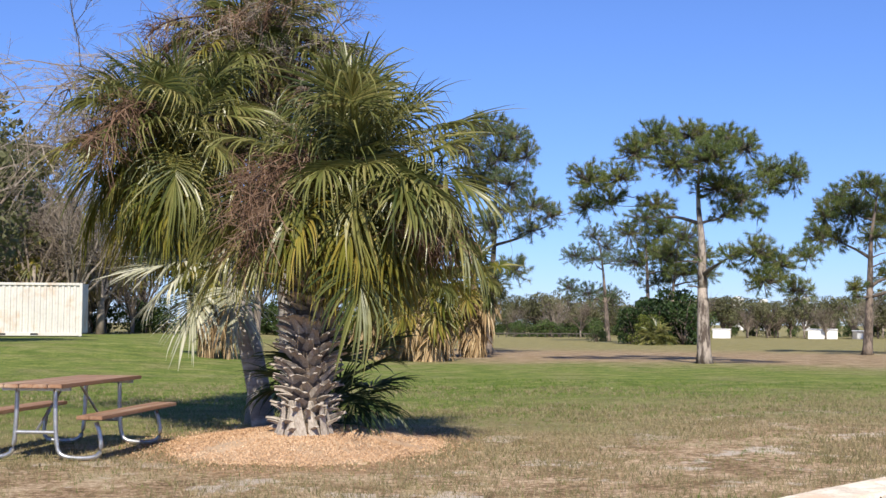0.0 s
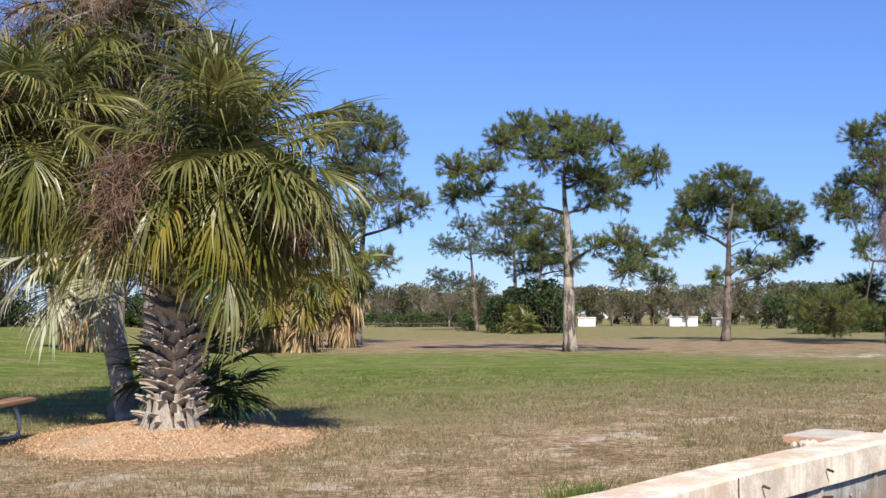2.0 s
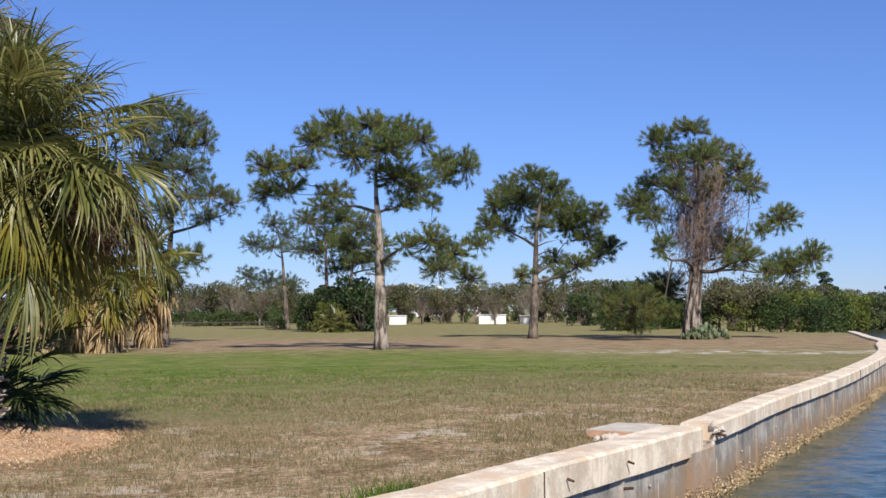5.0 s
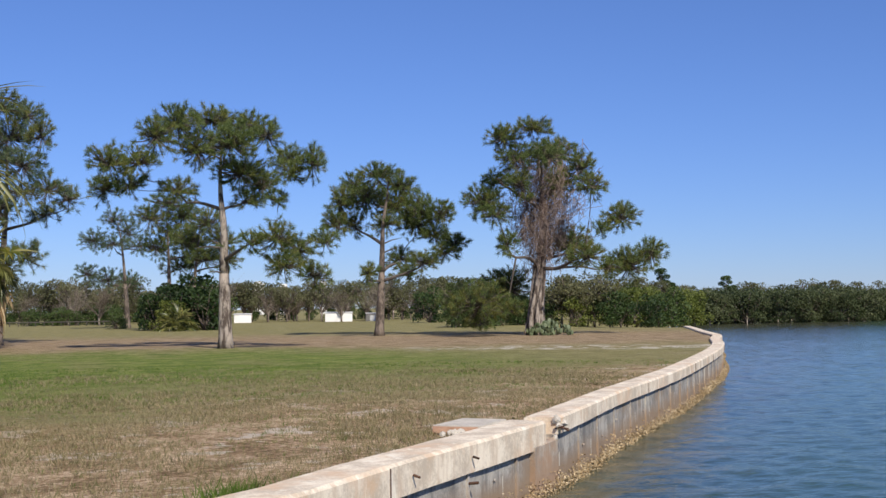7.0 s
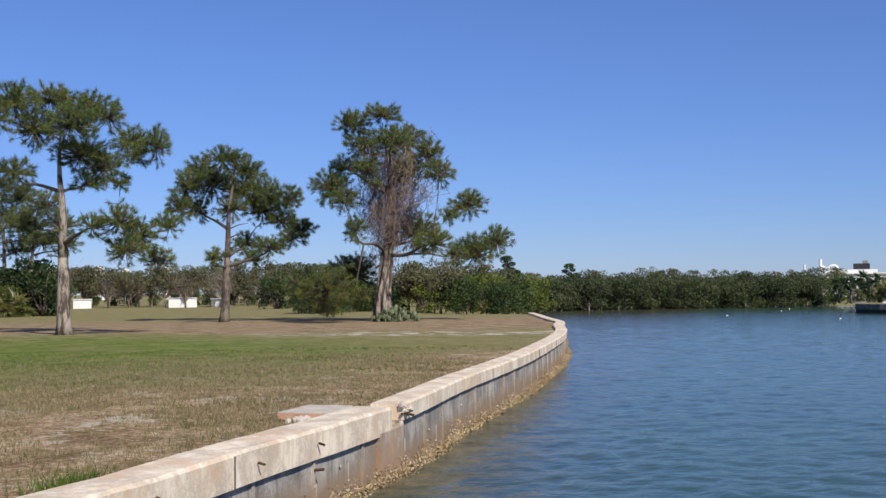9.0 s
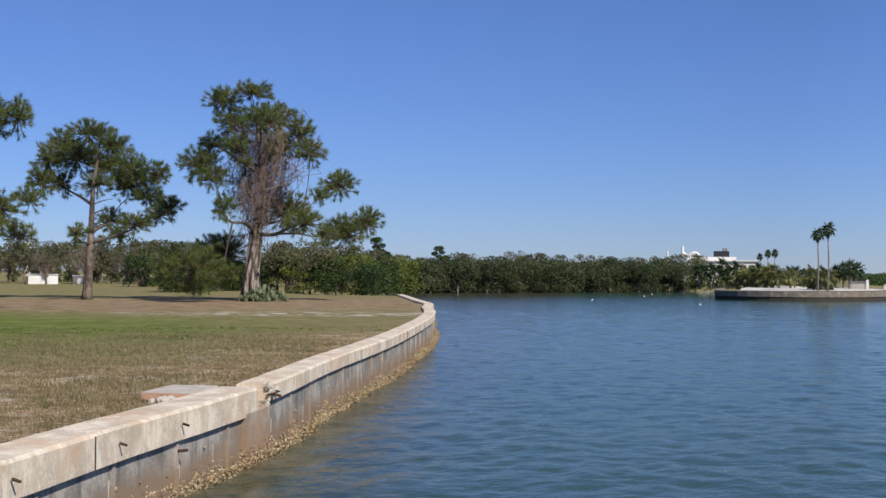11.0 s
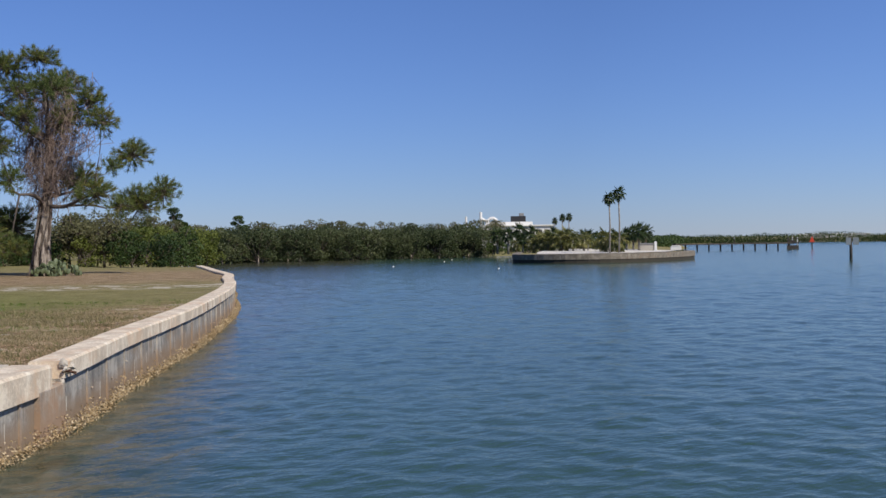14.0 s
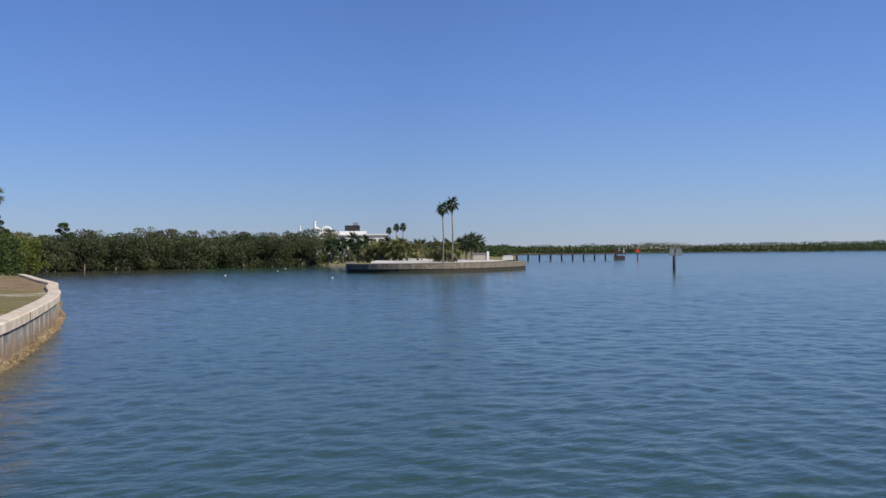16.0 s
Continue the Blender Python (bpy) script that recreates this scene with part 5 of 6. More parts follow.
for az, d, k, s in ((46.9, 150, 1, 0.9), (47.45, 152, 1, 1.05), (46.4, 154, 1, 0.9), (48.05, 149, 1, 0.95), (48.4, 136, 0, 1.0), (48.75, 133, 0, 1.05), (49.0, 134, 1, 0.85), (49.3, 131, 0, 1.1), (49.6, 132, 2, 1.0),
                    (49.85, 130, 2, 0.8), (50.35, 131, 2, 0.85), (50.55, 134, 1, 0.75), (51.35, 124, 0, 1.1), (51.85, 122, 0, 1.05), (52.3, 138, 1, 0.8), (52.6, 140, 1, 0.9), (52.85, 136, 1, 0.95), (53.15, 138, 1, 0.88)):
    p = spot(az, d)
    put(P_SMALL[k], (p.x, p.y, -0.1), az * 31, s, "", "palms on the point")
for k in range(13):
    p = spot(47.3 + 0.30 * k + rf.uniform(-0.1, 0.1), 140 + rf.uniform(-3, 8))
    put(P_SMALL[k % 3], (p.x, p.y, -0.1), k * 77, rf.uniform(0.55, 0.75), "", "palms on the point")
for t in (*P_SMALL, P_TALL):
    drop_template(t)
gz = broad_tree("shrub", "low dark shrub on the point", "shrub", 180, 2.2, 4.2, M_BUSH, 0.14, 1500, 9, 0.05, 0, 0.03, 2)
for az, d, s in ((46.2, 158, 0.9), (47.0, 160, 0.7), (47.8, 160, 0.7), (48.6, 158, 0.75), (50.8, 158, 1.0), (51.4, 160, 1.1), (52.0, 158, 1.0), (50.2, 160, 0.9), (54.7, 132, 0.3)):
    p = spot(az, d)
    put(gz, (p.x, p.y, -0.2), az * 13, s, "", "shrubs on the point")
drop_template(gz)


# ---- buildings ----
def local_thing(name, az, d, z, label, category, group=""):
    p = spot(az, d, z)
    return thing(name, p, label, category, group, -az)


plant = local_thing("waterside_building", 47.3, 205, 0.15, "long white two-storey building with roof plant and white pipes", "building")
part("wall", rounded_box(-5.9, 0, -1.5, 6.0, 12, 3.5, 0.05), M_WHITE, plant)
part("upper_wall", rounded_box(-5.2, 1, 3.5, 2.6, 10, 4.15, 0.05), M_WHITE, plant)
part("roof", rounded_box(-6.1, -0.3, 3.4, 6.2, 12.2, 3.6, 0.03), M_WHITE, plant)
for k in range(9):
    win = part("window", rounded_box(-5.2 + k * 1.22, -0.06, 1.6, -4.4 + k * 1.22, 0.05, 2.8, 0.02), M_DARK, plant)
    part("window_frame", rounded_box(-5.25 + k * 1.22, -0.09, 1.52, -4.35 + k * 1.22, 0.0, 1.6, 0.01), M_WHITE, win)
part("roof_unit", rounded_box(-1.0, 2, 4.15, 1.5, 5, 5.1, 0.05), M_DARK, plant, "dark rooftop cooling unit")
part("roof_box", rounded_box(0.4, 2.5, 5.1, 1.2, 4, 5.6, 0.04), M_GREY, plant)
part("chimney", tube([(-8.4, 2, 0), (-8.4, 2, 5.1)], [0.19, 0.17], 10), M_WHITE, plant, "white exhaust pipe")
part("chimney", tube([(-5.95, 2, 0), (-5.95, 2, 5.85)], [0.24, 0.22], 10), M_WHITE, plant, "white exhaust pipe")
duct = spline([(-5.9, 2, 4.8), (-5.4, 2, 4.5), (-4.9, 2, 4.35), (-4.4, 2, 4.75), (-3.8, 2, 4.8), (-3.4, 2, 4.5), (-3.3, 2, 4.0)], 0.2)
part("duct", tube(duct, [0.22] * len(duct), 8), M_WHITE, plant)


def low_house(az, d, w, h, label, doors=2, paint=None):
    ob = local_thing("park_building", az, d, -0.02, label, "building", "white park buildings")
    part("wall", rounded_box(-w / 2, 0, 0, w / 2, 4, h, 0.03), paint or M_WHITE, ob)
    vs = [(-w / 2 - 0.06, -0.08, h), (w / 2 + 0.06, -0.08, h), (w / 2 + 0.06, 4.1, h), (-w / 2 - 0.06, 4.1, h), (-w / 2 - 0.06, 2, h + 0.10), (w / 2 + 0.06, 2, h + 0.10)]
    part("roof", (np.array(vs), [(0, 1, 5, 4), (2, 3, 4, 5), (1, 2, 5), (3, 0, 4), (3, 2, 1, 0)]), M_WHITE, ob)
    for k in range(doors):
        x = -w / 2 + w * (k + 0.5) / doors
        part("door", rounded_box(x - 0.3, -0.05, 0, x + 0.3, 0.02, h - 0.2, 0.02), M_WHITE, ob)
    return ob


low_house(12.6, 139, 1.9, 0.95, "low white park building among the far trees", 1)
low_house(16.95, 138, 3.0, 1.0, "low white park building among the far trees", 2)
low_house(18.5, 140, 1.5, 0.85, "low tan park building among the far trees", 1, M_TAN)
hangar = local_thing("far_white_building", 13.3, 330, 0, "white building roofs showing above the far trees", "building")
part("wall", rounded_box(-1.8, 0, 0, 1.6, 12, 8.3, 0.1), M_WHITE, hangar)
part("roof", rounded_box(-0.8, 2, 8.3, 0.9, 8, 8.8, 0.1), M_WHITE, hangar)
part("wall", rounded_box(5.9, 0, 0, 7.6, 10, 8.0, 0.1), M_WHITE, hangar)
part("wall", rounded_box(16.6, 0, 0, 18.0, 8, 8.6, 0.1), M_WHITE, hangar)
rooftop = local_thing("far_roof", 61.6, 900, -1, "long white roof on the far skyline", "building")
part("roof", rounded_box(-28, 0, 0, 20, 10, 3.3, 0.2), M_WHITE, rooftop)
part("wall", rounded_box(-27, 1, -2, 19, 9, 0, 0.2), M_WHITE, rooftop)

shed = local_thing("shed", 53.25, 132, 0.05, "low tan shed with a white end post on the point", "shed")
part("wall", rounded_box(-0.8, 0, 0, 0.6, 2, 0.72, 0.03), M_TAN, shed)
part("roof", rounded_box(-0.86, -0.1, 0.72, 0.64, 2.1, 0.80, 0.02), M_GREY, shed)
part("end_post", rounded_box(0.65, -0.1, 0, 0.92, 0.4, 0.98, 0.03), M_WHITE, shed)
tank = local_thing("white_box", 54.5, 128, 0.1, "small white utility box on the point", "utility box")
part("body", rounded_box(-0.55, 0, 0, 0.55, 0.7, 0.42, 0.05), M_WHITE, tank)
part("lid", rounded_box(-0.45, -0.02, 0.42, 0.45, 0.6, 0.5, 0.03), M_WHITE, tank)

# ---- pier and channel marks ----
pier = thing("pier", (0, 0, 0), "long low timber pier on dark piles with one lamp post", "pier")
pa, pb = spot(54.4, 206), spot(59.45, 214)
n_pile = 11
for k in range(n_pile):
    p = pa.lerp(pb, k / (n_pile - 1))
    part("support_post", tube([(p.x, p.y, WATER_Z - 0.5), (p.x, p.y, 0.20)], [0.15, 0.14], 8), M_PILE, pier)
lamp_p = pa.lerp(pb, 0.52)
post = part("lamp_post", tube([(lamp_p.x, lamp_p.y, 0.3), (lamp_p.x, lamp_p.y, 1.0)], [0.08, 0.07], 6), M_PILE, pier)
part("lamp_head", tube([(lamp_p.x, lamp_p.y, 1.0), (lamp_p.x, lamp_p.y, 1.25)], [0.13, 0.10], 6), M_GREYSIGN, post)
for a, b in zip(range(0, n_pile - 1), range(1, n_pile)):
    p, q = pa.lerp(pb, a / (n_pile - 1)), pa.lerp(pb, b / (n_pile - 1))
    t = (q - p).normalized()
    s = Vector((-t.y, t.x, 0)) * 0.9
    vs = [tuple(v)[:2] + (z,) for z in (0.10, 0.30) for v in (p - s, q - s, q + s, p + s)]
    part("deck", (np.array(vs), [(0, 3, 2, 1), (4, 5, 6, 7), (0, 1, 5, 4), (1, 2, 6, 5), (2, 3, 7, 6), (3, 0, 4, 7)]), M_PILE, pier)
hut = local_thing("pier_landing", 59.6, 214, 0.3, "small open landing frame with pale posts at the pier's end", "landing")
for x in (-0.75, -0.05, 0.75):
    part("post", rounded_box(x - 0.08, -0.08, -1.3, x + 0.08, 0.08, 0.85, 0.02), M_WHITE if x > -0.5 else M_PILE, hut)
part("floor", rounded_box(-1.0, -0.8, -0.2, 1.0, 0.8, 0.0, 0.03), M_PILE, hut)
part("skirt", rounded_box(-0.95, -0.7, -1.2, 0.95, 0.7, -0.5, 0.03), M_PILE, hut)
part("top_beam", rounded_box(-0.85, -0.12, 0.55, 0.85, 0.12, 0.68, 0.02), M_PILE, hut)
part("bench", rounded_box(-0.7, -0.5, 0.0, 0.4, -0.2, 0.35, 0.03), M_PILE, hut)

mark = local_thing("channel_marker", 62.05, 118, WATER_Z, "grey sign boards on a dark timber pile standing in the water", "channel marker")
part("post", tube([(0, 0, -0.8), (0, 0, 1.2), (-0.1, 0, 2.1)], [0.15, 0.13, 0.12], 10), M_PILE, mark, smooth=True)
for x, w in ((-0.42, 0.42), (0.18, 0.5)):
    board = part("board", rounded_box(x, -0.16, 1.35, x + w, -0.12, 2.0, 0.01), M_GREYSIGN, mark)
red = local_thing("channel_marker", 60.42, 215, WATER_Z, "red triangular day mark on a pile in the channel", "channel marker")
part("post", tube([(0, 0, -0.8), (0, 0, 1.5)], [0.11, 0.10], 8), M_PILE, red)
part("board", (np.array([(-0.42, -0.2, 1.1), (0.42, -0.2, 1.1), (0, -0.2, 2.1), (-0.42, -0.1, 1.1), (0.42, -0.1, 1.1), (0, -0.1, 2.1)]), [(0, 1, 2), (5, 4, 3), (0, 3, 4, 1), (1, 4, 5, 2), (2, 5, 3, 0)]), M_RED, red)
for az, d in ((41.6, 108), (43.95, 128), (44.3, 140), (46.45, 96)):
    p = spot(az, d, WATER_Z)
    buoy = thing("float", p, "small white float on the water", "float", "white floats")
    bm = bmesh.new()
    bmesh.ops.create_icosphere(bm, subdivisions=2, radius=0.075)
    part("body", bm, M_WHITE, buoy, smooth=True)
    part("stem", tube([(0, 0, 0.06), (0, 0, 0.16)], [0.015, 0.015], 6), M_PILE, buoy)

# rail beside the far park road
fence = thing("guard_rail", (0, 0, 0), "low grey rail on short posts beside the far park road", "rail")
ra, rb = spot(2.2, 137), spot(7.2, 137)
for k in range(15):
    p = ra.lerp(rb, k / 14)
    part("post", tube([(p.x, p.y, -0.1), (p.x, p.y, 0.5)], [0.05, 0.05], 6), M_PILE, fence)
part("rail", tube([(ra.x, ra.y, 0.42), (rb.x, rb.y, 0.42)], [0.06, 0.06], 6), M_PILE, fence)
# low palmetto before the thicket
lowp = thing("young_palm", (*spot(9.75, 91)[:2], 0), "low pale palmetto in front of the thicket", "palm")
crown(lowp, Vector((0, 0, 0.3)), random.Random(33), [(14, 25, 75, [FAR_GREEN], 0.95), (8, 5, 30, [FAR_GREEN], 0.9)])
# ---- shipping container ----
cp = spot(-16.15, 63.0)
cont = thing("shipping_container", (cp.x, cp.y, rise(cp.x, cp.y) + 0.02), "white corrugated steel shipping container with rusty patches, on the grass", "container", "", 9.0)
CW, CH, CD = 6.06, 2.59, 2.44
n_rib = 21
cv, cf2 = [], []
prof = []
for k in range(n_rib):
    x = -CW + 0.12 + (CW - 0.24) * k / n_rib
    w = (CW - 0.24) / n_rib
    prof += [(x, 0.0), (x + w * 0.28, 0.0), (x + w * 0.42, 0.05), (x + w * 0.78, 0.05), (x + w * 0.92, 0.0)]
for x, y in prof:
    cv += [(x, y + 0.02, 0.16), (x, y + 0.02, CH - 0.12)]
for k in range(len(prof) - 1):
    cf2.append((2 * k, 2 * k + 2, 2 * k + 3, 2 * k + 1))
part("side_wall", (np.array(cv), cf2), M_CONTAINER, cont)
part("end_wall", rounded_box(-0.12, 0.05, 0.16, -0.02, CD, CH - 0.1, 0.01), M_CONTAINER, cont)
part("end_wall", rounded_box(-CW, 0.05, 0.16, -CW + 0.1, CD, CH - 0.1, 0.01), M_CONTAINER, cont)
part("roof", rounded_box(-CW, 0.0, CH - 0.10, 0, CD, CH - 0.02, 0.01), M_CONTAINER, cont)
for x in (-CW, -0.14):
    part("corner_post", rounded_box(x, -0.02, 0, x + 0.14, 0.14, CH, 0.015), M_CONTAINER, cont)
part("top_rail", rounded_box(-CW + 0.14, -0.02, CH - 0.13, -0.14, 0.1, CH, 0.012), M_CONTAINER, cont)
rail = part("bottom_rail", rounded_box(-CW + 0.14, -0.02, 0.02, -0.14, 0.1, 0.17, 0.012), M_CONTAINER, cont)
for x in (-3.9, -2.4):
    part("fork_pocket", rounded_box(x, -0.026, 0.05, x + 0.36, -0.018, 0.15, 0.003), M_DARK, rail)

# ---- picnic table ----
tp = Vector((-4.15, 15.0, 0.0))
table = thing("picnic_table", (-4.33, 14.6, 0.0), "picnic table with weathered red-brown planks on bent galvanised pipe legs", "picnic table", "", 83.4)
table.scale = (1.08, 1.08, 1.1)
L = 2.25
for k in range(5):
    y = -0.37 + k * 0.150
    part("tabletop_plank", rounded_box(-L / 2 + random.Random(k).uniform(-.01, .01), y, 0.715, L / 2, y + 0.143, 0.755, 0.007), M_WOOD, table)
for s in (-1, 1):
    for k in range(2):
        y = s * 0.66 + (k - 1) * 0.135
        part("bench_plank", rounded_box(-L / 2, y, 0.415, L / 2, y + 0.13, 0.455, 0.007), M_WOOD, table)
for x in (-0.87, 0.87):
    for s in (-1, 1):
        loop = spline([(x, s * 0.20, 0.70), (x, s * 0.21, 0.35), (x, s * 0.24, 0.10), (x, s * 0.34, 0.03), (x, s * 0.60, 0.03), (x, s * 0.69, 0.10), (x, s * 0.67, 0.28), (x, s * 0.62, 0.41)], 0.05)
        part("leg", tube(loop, [0.024] * len(loop), 8), M_STEEL, table, smooth=True)
    part("cross_bar", tube([(x, -0.22, 0.27), (x, 0.22, 0.27)], [0.02, 0.02], 8), M_STEEL, table)
    part("table_bearer", rounded_box(x - 0.02, -0.36, 0.68, x + 0.02, 0.36, 0.714, 0.004), M_STEEL, table)
    part("brace", tube([(x, 0, 0.27), (x * 0.25, 0, 0.69)], [0.014, 0.014], 6), M_STEEL, table)

# ---- seawall details ----
def along(y):
    i = min(range(n_wall), key=lambda k: abs(wall_front[k].y - y) + (100 if wall_front[k].y < 5 else 0))
    return i, wall_front[i], side_of(wall_front, i)


rngo = np.random.default_rng(44)
pts = []
for i, p in enumerate(wall_front):
    if 5 < p.y < 60:
        s = side_of(wall_front, i)
        n = 190
        t = Vector((s.y, -s.x, 0))
        u = rngo.uniform(-0.27, 0.27, n)
        h = np.abs(rngo.normal(0, 0.075, n)) * (1 + 0.5 * noise.noise(p * 0.9))
        o = -0.02 - np.maximum(0, 0.16 - h * 0.9) * rngo.random(n)
        pts.append(np.stack([p.x + t.x * u + s.x * o, p.y + t.y * u + s.y * o, WATER_Z - 0.02 + h], 1))
oy = part("oyster_crust", leaves(np.concatenate(pts), 0.021, rngo), M_OYSTER, seawall, "tan oyster shells crusting the foot of the wall")
oy["kind"] = "stuff"

slab_p, slab_s = along(13.35)[1:]
slab = thing("concrete_slab", slab_p + slab_s * 0.62 + Vector((0, 0, -0.02)), "flat pale broken concrete slab lying against the wall", "slab", "", math.degrees(math.atan2(-slab_s.x, slab_s.y)))
part("block", rounded_box(-0.5, -0.12, 0.0, 0.5, 0.5, 0.11, 0.02), M_LUMP, slab)
part("stained_end", rounded_box(-0.512, -0.10, 0.015, -0.498, 0.48, 0.10, 0.005), M_ORANGE, slab, "orange-stained broken end")
rr8 = random.Random(88)
for k in range(16):
    q = slab_p + slab_s * (0.6 + rr8.uniform(0, 0.25)) + Vector((slab_s.y, -slab_s.x, 0)) * (-0.55 - rr8.uniform(0, 0.35))
    stone = thing("rubble_stone", (q.x, q.y, 0.02), "small pale lump of broken concrete on the grass", "stone", "rubble by the slab", rr8.uniform(0, 360))
    bm = bmesh.new()
    bmesh.ops.create_icosphere(bm, subdivisions=1, radius=rr8.uniform(0.03, 0.065))
    for v in bm.verts:
        v.co *= rr8.uniform(0.7, 1.2)
    part("lump", bm, M_LUMP, stone)

# the broken joint in the cap: torn lumps and exposed rods
ib, pb_, sb = along(14.1)
tb = Vector((sb.y, -sb.x, 0))
for k in range(9):
    q = pb_ + tb * rr8.uniform(-0.25, 0.25) + sb * rr8.uniform(-0.05, 0.03)
    bm = bmesh.new()
    bmesh.ops.create_icosphere(bm, subdivisions=1, radius=rr8.uniform(0.025, 0.06))
    for v in bm.verts:
        v.co *= rr8.uniform(0.6, 1.25)
    part("broken_lump", bm, M_LUMP, seawall, at=pose(q.x, q.y, rr8.uniform(-0.18, 0.09), rr8.uniform(0, 90), 0, rr8.uniform(0, 360)))
for k in range(4):
    q = pb_ + tb * rr8.uniform(-0.2, 0.2)
    e = q - sb * 0.12 + Vector((0, 0, rr8.uniform(-0.1, 0.05)))
    part("rod", tube([(q.x, q.y, -0.05), (e.x, e.y, -0.08 + rr8.uniform(-.06, .06))], [0.012, 0.01], 5), M_RUST, seawall)
# the repaired length of face under the broken joint, flush with the cap's front
part("repair_patch", wall_strip(wall_front, ib - 2, ib, 0.2, WATER_Z - 0.3, CAP_LOW + 0.07, -0.006, 0.006, 7, 0.03), M_PATCH, seawall, "rust-stained mortar patch")
# rods, drain pipes and pale drip marks on the face
for y in (9.7, 10.9, 11.9, 12.15):
    i, p, s = along(y)
    q = p - s * 0.012
    part("rod", tube([(q.x, q.y, -0.07), (q.x - s.x * 0.07, q.y - s.y * 0.07, -0.09)], [0.014, 0.012], 6), M_RUST, seawall)
i, p, s = along(12.0)
part("pipe", tube([(p.x + s.x * 0.1, p.y + s.y * 0.1, -0.36), (p.x - s.x * 0.07, p.y - s.y * 0.07, -0.34)], [0.016, 0.016], 8), M_RUST, seawall, "rusty pipe stub")
for k in range(44):
    y = 9.5 + 44 * (k / 44) ** 1.3
    i, p, s = along(y)
    t = Vector((s.y, -s.x, 0))
    q = p + s * 0.045 + t * rr8.uniform(-0.25, 0.25)
    bm = bmesh.new()
    bmesh.ops.create_icosphere(bm, subdivisions=1, radius=rr8.uniform(0.010, 0.026))
    for v in bm.verts:
        v.co *= rr8.uniform(0.55, 1.3)
    part("limpet", bm, M_RIB, seawall, at=pose(q.x, q.y, -0.52 + rr8.gauss(0, 0.09)))

for k in range(26):
    i, p, s = along(9.4 + 26 * (k / 26) ** 1.25)
    t = Vector((s.y, -s.x, 0))
    q = p + s * 0.058 + t * rr8.uniform(-0.24, 0.24)
    w, z1 = rr8.uniform(0.006, 0.016), rr8.uniform(-0.52, -0.34)
    z0 = z1 - rr8.uniform(0.10, 0.28)
    vs = [(q + t * a + s * b).to_tuple()[:2] + (z,) for z, g in ((z0, 0.4), (z1, 1.0)) for a, b in ((-w * g, 0), (w * g, 0), (w * g, 0.02), (-w * g, 0.02))]
    part("lime_drip", (np.array(vs), [(0, 1, 5, 4), (1, 2, 6, 5), (3, 0, 4, 7), (4, 5, 6, 7), (3, 2, 1, 0)]), M_DRIP, seawall)

# ---- plants at the foot of the vine-draped pine ----
cact = thing("prickly_pear", (*spot(26.35, 63.0)[:2], 0.0), "clump of grey-green prickly pear at the pine's foot", "cactus")
rc = random.Random(15)
for k in range(150):
    a = rc.uniform(0, 6.28)
    r = rc.uniform(0, 1.4)
    bm = bmesh.new()
    bmesh.ops.create_uvsphere(bm, u_segments=8, v_segments=6, radius=0.10)
    part("pad", bm, M_CACTUS, cact, at=pose(math.cos(a) * r + 0.3, math.sin(a) * r * 0.6, rc.uniform(0.05, 0.8 - 0.4 * r), rc.uniform(-30, 30), rc.uniform(-30, 30), rc.uniform(0, 180)) @ Matrix.Diagonal((1, 0.25, 1.3, 1)))
rv = random.Random(16)
strands = []
for k in range(850):
    z0 = rv.triangular(3.2, 10.2, 7.0)
    spread = 1.15 - 0.15 * abs(z0 - 7.6)
    x, y = rv.gauss(0.30 + 0.12 * max(0.0, z0 - 5.0), spread * 0.85), rv.gauss(0, spread * 0.9)
    ln = rv.uniform(0.4, 1.4)
    pts3 = [(x, y, z0), (x + rv.gauss(0, .25), y + rv.uniform(-.2, .2), z0 - ln * 0.5), (x * 0.8 + rv.gauss(0, .35), y, z0 - ln)]
    strands.append(tube(pts3, [0.017, 0.014, 0.008], 3, False))
    for _ in range(6):
        q = Vector(pts3[0]).lerp(Vector(pts3[2]), rv.random())
        e = q + Vector((rv.gauss(0, .2), rv.gauss(0, .2), rv.gauss(-0.1, .2)))
        strands.append(tube([q, e], [0.010, 0.005], 3, False))
for k in range(8):
    a = k * 0.785 + rv.uniform(-.2, .2)
    r0 = rv.uniform(0.35, 0.6)
    root = spline([(math.cos(a) * r0, math.sin(a) * r0, -0.1), (math.cos(a) * 0.36, math.sin(a) * 0.36, 1.0), (0.12 + math.cos(a + 0.4) * 0.3, math.sin(a + 0.4) * 0.3, 2.4), (0.25 + math.cos(a + 0.8) * 0.2, math.sin(a + 0.8) * 0.2, 4.2)], 0.4)
    part("vine_stem", tube(root, [0.11 * (1 - 0.5 * q / len(root)) for q in range(len(root))], 7), M_BARK_PALE, viny, smooth=True)
vine = part("dry_vine", join(*strands), M_VINE, viny, "dry grey-brown vine hanging through the crown")
vine["kind"] = "stuff"

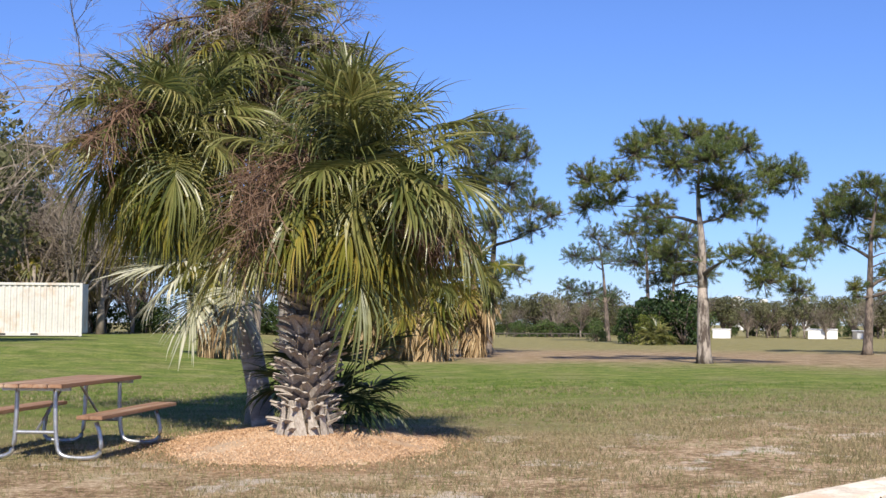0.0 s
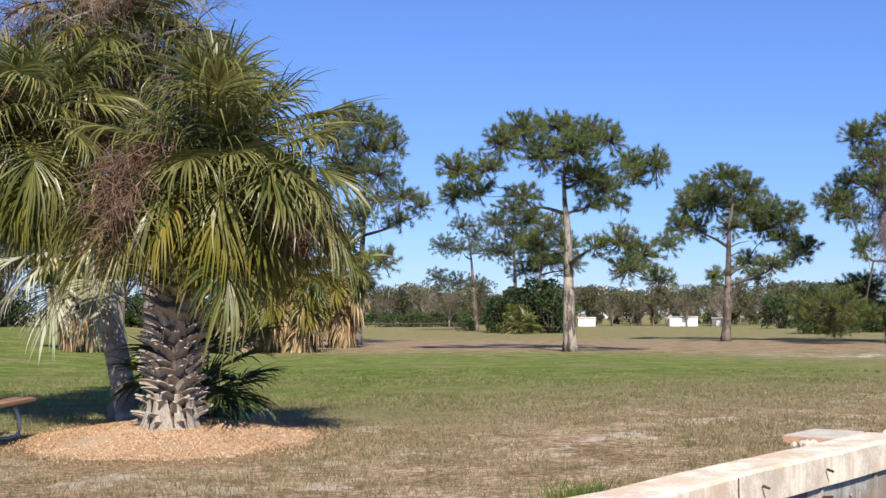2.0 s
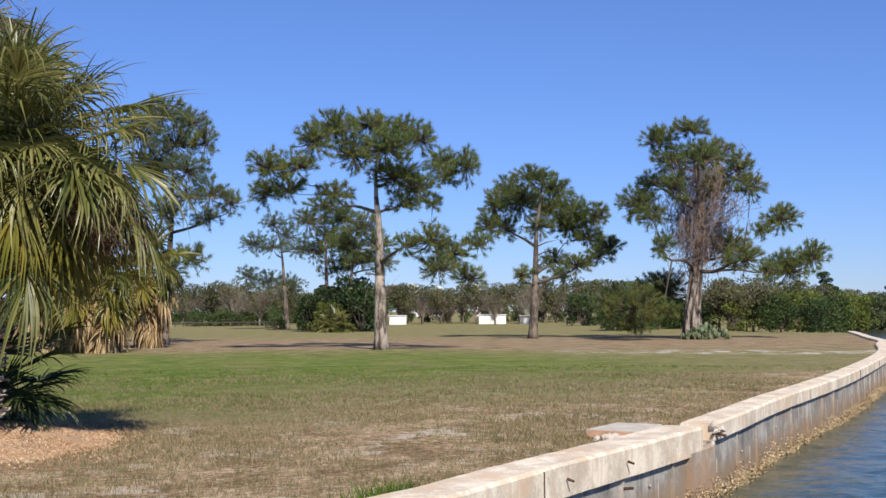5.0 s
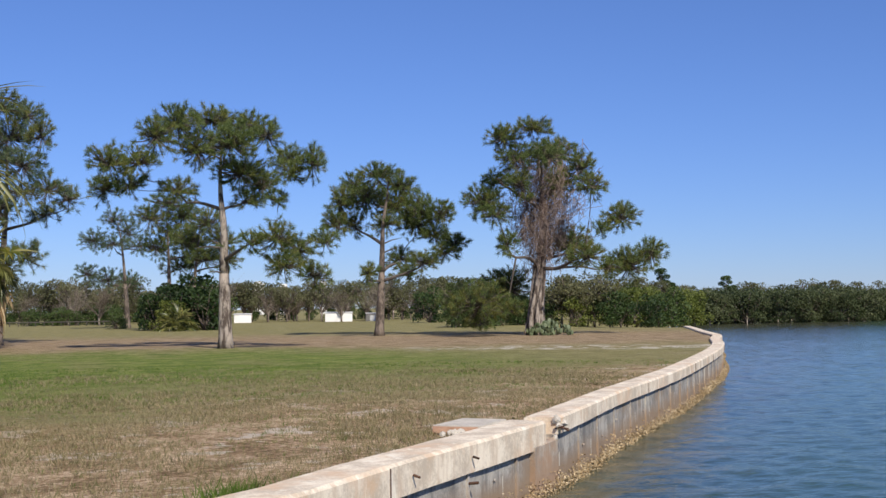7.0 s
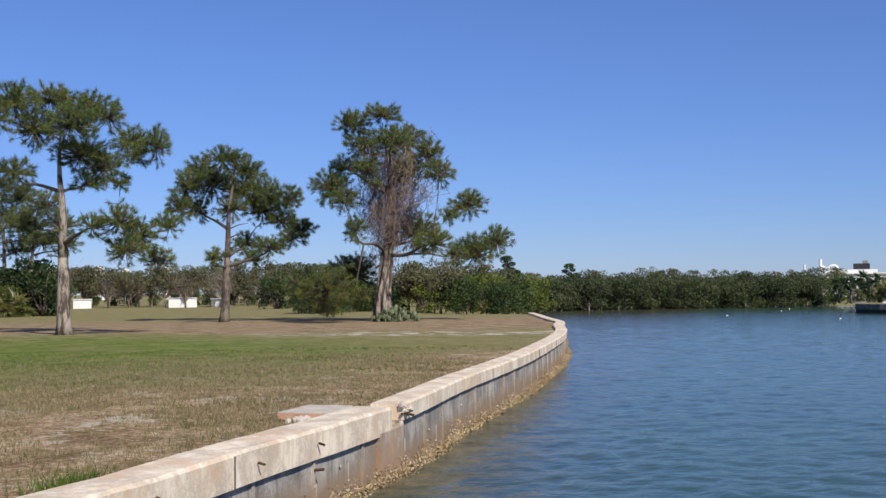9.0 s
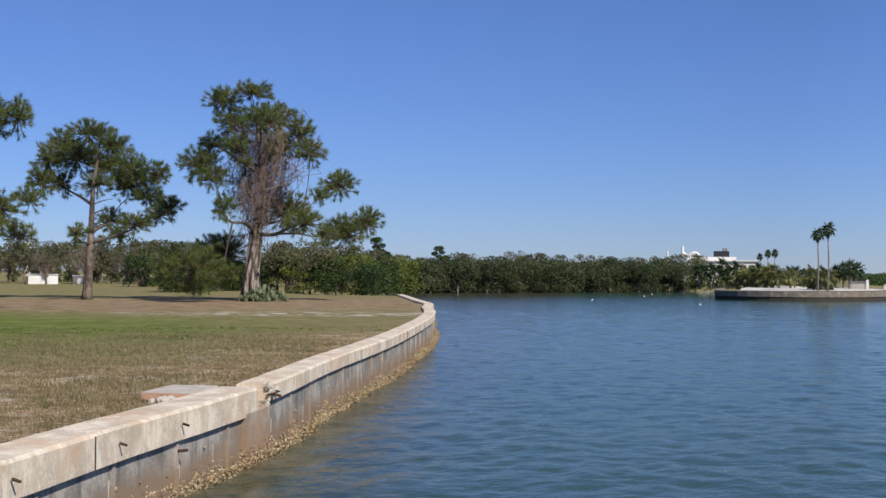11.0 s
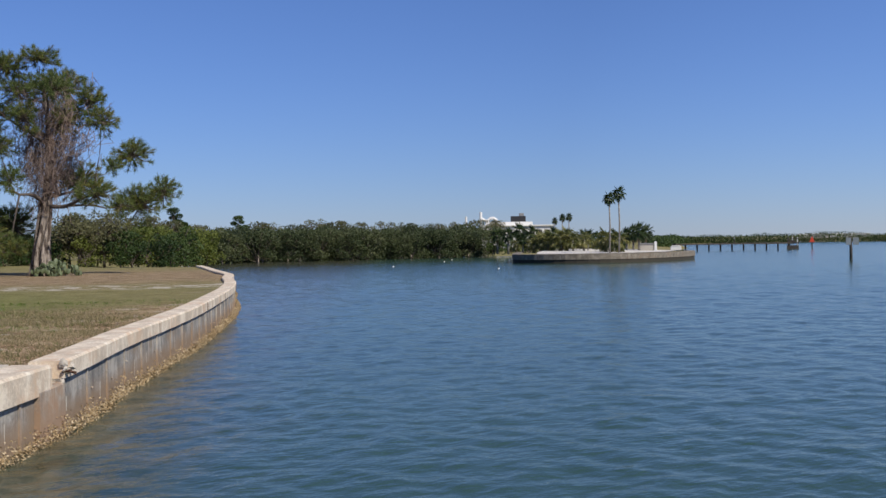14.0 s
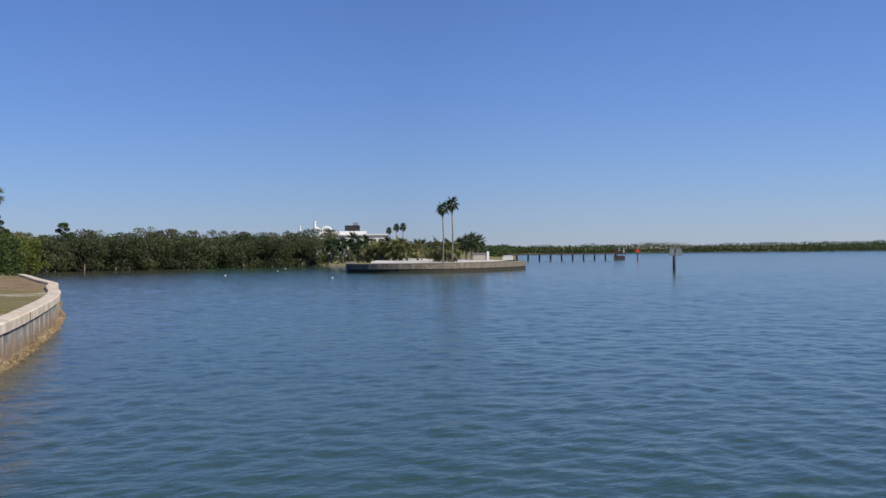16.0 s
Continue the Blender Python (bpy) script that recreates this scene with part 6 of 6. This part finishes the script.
# ---- bare thicket of twigs among the palms ----
thorn = thing("bare_shrub", (-2.9, 18.7, 0.0), "bare grey twiggy tree growing among the palms", "tree")
rt = random.Random(17)
bits = []
def branch(p, d, ln, r, depth):
    e = p + d * ln
    m = p.lerp(e, 0.5) + Vector((rt.uniform(-.1, .1), rt.uniform(-.1, .1), rt.uniform(-.05, .1))) * ln
    bits.append(tube([p, m, e], [r, r * 0.8, r * 0.6], 3, False))
    if depth:
        for _ in range(4):
            q = p.lerp(e, rt.uniform(0.35, 1.0))
            dd = (d + Vector((rt.gauss(0, .55), rt.gauss(0, .5), rt.gauss(-0.12, .4)))).normalized()
            branch(q, dd, ln * rt.uniform(0.5, 0.75), r * 0.55, depth - 1)
part("trunk", tube([(0, 0, -0.1), (0.1, 0, 1.2), (0.15, 0, 2.6), (0.1, 0, 3.6)], [0.07, 0.06, 0.05, 0.04], 8), M_TWIG, thorn)
for ex, ey, ez in ((-1.6, -0.4, 5.7), (-2.3, -0.5, 5.1), (-2.9, -0.3, 4.3), (-1.2, 0.2, 6.3), (-2.6, 0.3, 5.6), (-3.2, 0.0, 5.0), (-0.4, -0.3, 6.6), (0.6, -0.2, 6.4), (1.3, -0.2, 6.0)):
    ex, ez = ex * 1.2, ez - 0.15
    limb = spline([(0.1, 0, 3.3), (ex * 0.35, ey * 0.5, 3.3 + (ez - 3.3) * 0.55), (ex * 0.75, ey, ez - 0.1), (ex, ey, ez)], 0.3)
    bits.append(tube(limb, [0.026 * (1 - 0.75 * q / len(limb)) for q in range(len(limb))], 5, False))
    for q in limb[3:]:
        for _ in range(2):
            branch(Vector(q), Vector((rt.gauss(-0.2, .7), rt.gauss(-0.1, .5), rt.gauss(-0.15, .6))).normalized(), rt.uniform(0.45, 0.95), 0.013, 3)
part("branchwork", join(*bits), M_TWIG, thorn)

# ---- grass ----
rngg = np.random.default_rng(90)
wf = np.array([(p.x, p.y) for p in wall_front])


def land_side(x, y, gap):
    """Which points lie on the lawn, clear of the wall and of the mulch."""
    out = np.zeros(len(x), bool)
    for a in range(0, len(x), 4000):
        px, py = x[a:a + 4000], y[a:a + 4000]
        d2 = (px[:, None] - wf[None, :, 0]) ** 2 + (py[:, None] - wf[None, :, 1]) ** 2
        k = np.clip(d2.argmin(1), 1, len(wf) - 2)
        t = wf[k + 1] - wf[k - 1]
        t /= np.linalg.norm(t, axis=1)[:, None]
        off = (px - wf[k, 0]) * -t[:, 1] + (py - wf[k, 1]) * t[:, 0]
        out[a:a + 4000] = off > gap
    m = ((x - MOUND_C.x) / MOUND_R[0]) ** 2 + ((y - MOUND_C.y) / MOUND_R[1]) ** 2 > 0.7 + 0.3 * rngg.random(len(x))
    return out & m


def blades(n, d0, d1, az0, az1, height, width, keep, material, name, label, per=5):
    az = np.radians(rngg.uniform(az0, az1, n))
    d = d0 + (d1 - d0) * rngg.random(n) ** 0.8
    x, y = np.sin(az) * d, np.cos(az) * d
    ok = land_side(x, y, 0.56)
    pat = np.array([noise.noise(Vector((a * 0.45, b * 0.45, 2.0))) + 0.5 * noise.noise(Vector((a * 1.6, b * 1.6, 5.0))) for a, b in zip(x, y)])
    ok &= keep(pat, x, y) > rngg.random(n)
    x, y = x[ok], y[ok]
    c = np.repeat(np.stack([x, y, np.zeros(len(x))], 1), per, 0)
    m = len(c)
    c[:, :2] += rngg.normal(0, 0.03, (m, 2))
    c[:, 2] = [rise(a, b) - 0.03 for a, b in c[:, :2]]
    lean = rngg.normal(0, 0.5, (m, 2))
    h = height * rngg.uniform(0.4, 1.3, m)
    a = rngg.uniform(0, 6.283, m)
    w = width * (0.6 + c[:, 1] * 0.03)
    sx, sy = np.cos(a) * w, np.sin(a) * w
    p0 = c + np.stack([sx, sy, np.zeros(m)], 1)
    p1 = c - np.stack([sx, sy, np.zeros(m)], 1)
    p2 = c + np.stack([lean[:, 0] * h, lean[:, 1] * h, h], 1)
    v = np.stack([p0, p1, p2], 1).reshape(-1, 3)
    ob = part(name, (v, np.arange(len(v)).reshape(-1, 3)), material)
    return tagged(ob, label, "grass", kind="stuff")


green_belt = lambda x, y: np.clip((y - 0.62 * x - 13) / 9, 0, 1)
blades(60000, 9, 30, -21, 36, 0.075, 0.006, lambda p, x, y: np.clip(0.75 + p * 1.4, 0.05, 1) * (1 - 0.75 * green_belt(x, y)), M_GRASS, "dry_grass", "short dry straw-coloured grass blades", 6)
blades(14000, 9, 34, -21, 36, 0.065, 0.0045, lambda p, x, y: np.clip(0.12 - p * 0.9, 0.0, 0.6) + 0.8 * green_belt(x, y), M_GRASS_GREEN, "green_grass", "short green grass blades in patches", 6)

tuft_n = 260
i, p, s = along(9.6)
tv = []
rtf = random.Random(23)
for k in range(tuft_n):
    q = p + s * (0.56 + abs(rtf.gauss(0, 0.16))) + Vector((s.y, -s.x, 0)) * rtf.gauss(-0.1, 0.28)
    h = rtf.uniform(0.06, 0.16)
    a = rtf.uniform(0, 6.28)
    tv += [(q.x + 0.008 * math.cos(a), q.y + 0.008 * math.sin(a), -0.02), (q.x - 0.008 * math.cos(a), q.y - 0.008 * math.sin(a), -0.02), (q.x + rtf.gauss(0, .05), q.y + rtf.gauss(0, .05), h)]
weed = part("green_tuft", (np.array(tv), np.arange(len(tv)).reshape(-1, 3)), M_GRASS_GREEN)
tagged(weed, "bright green tuft of weeds against the seawall", "grass", kind="stuff")
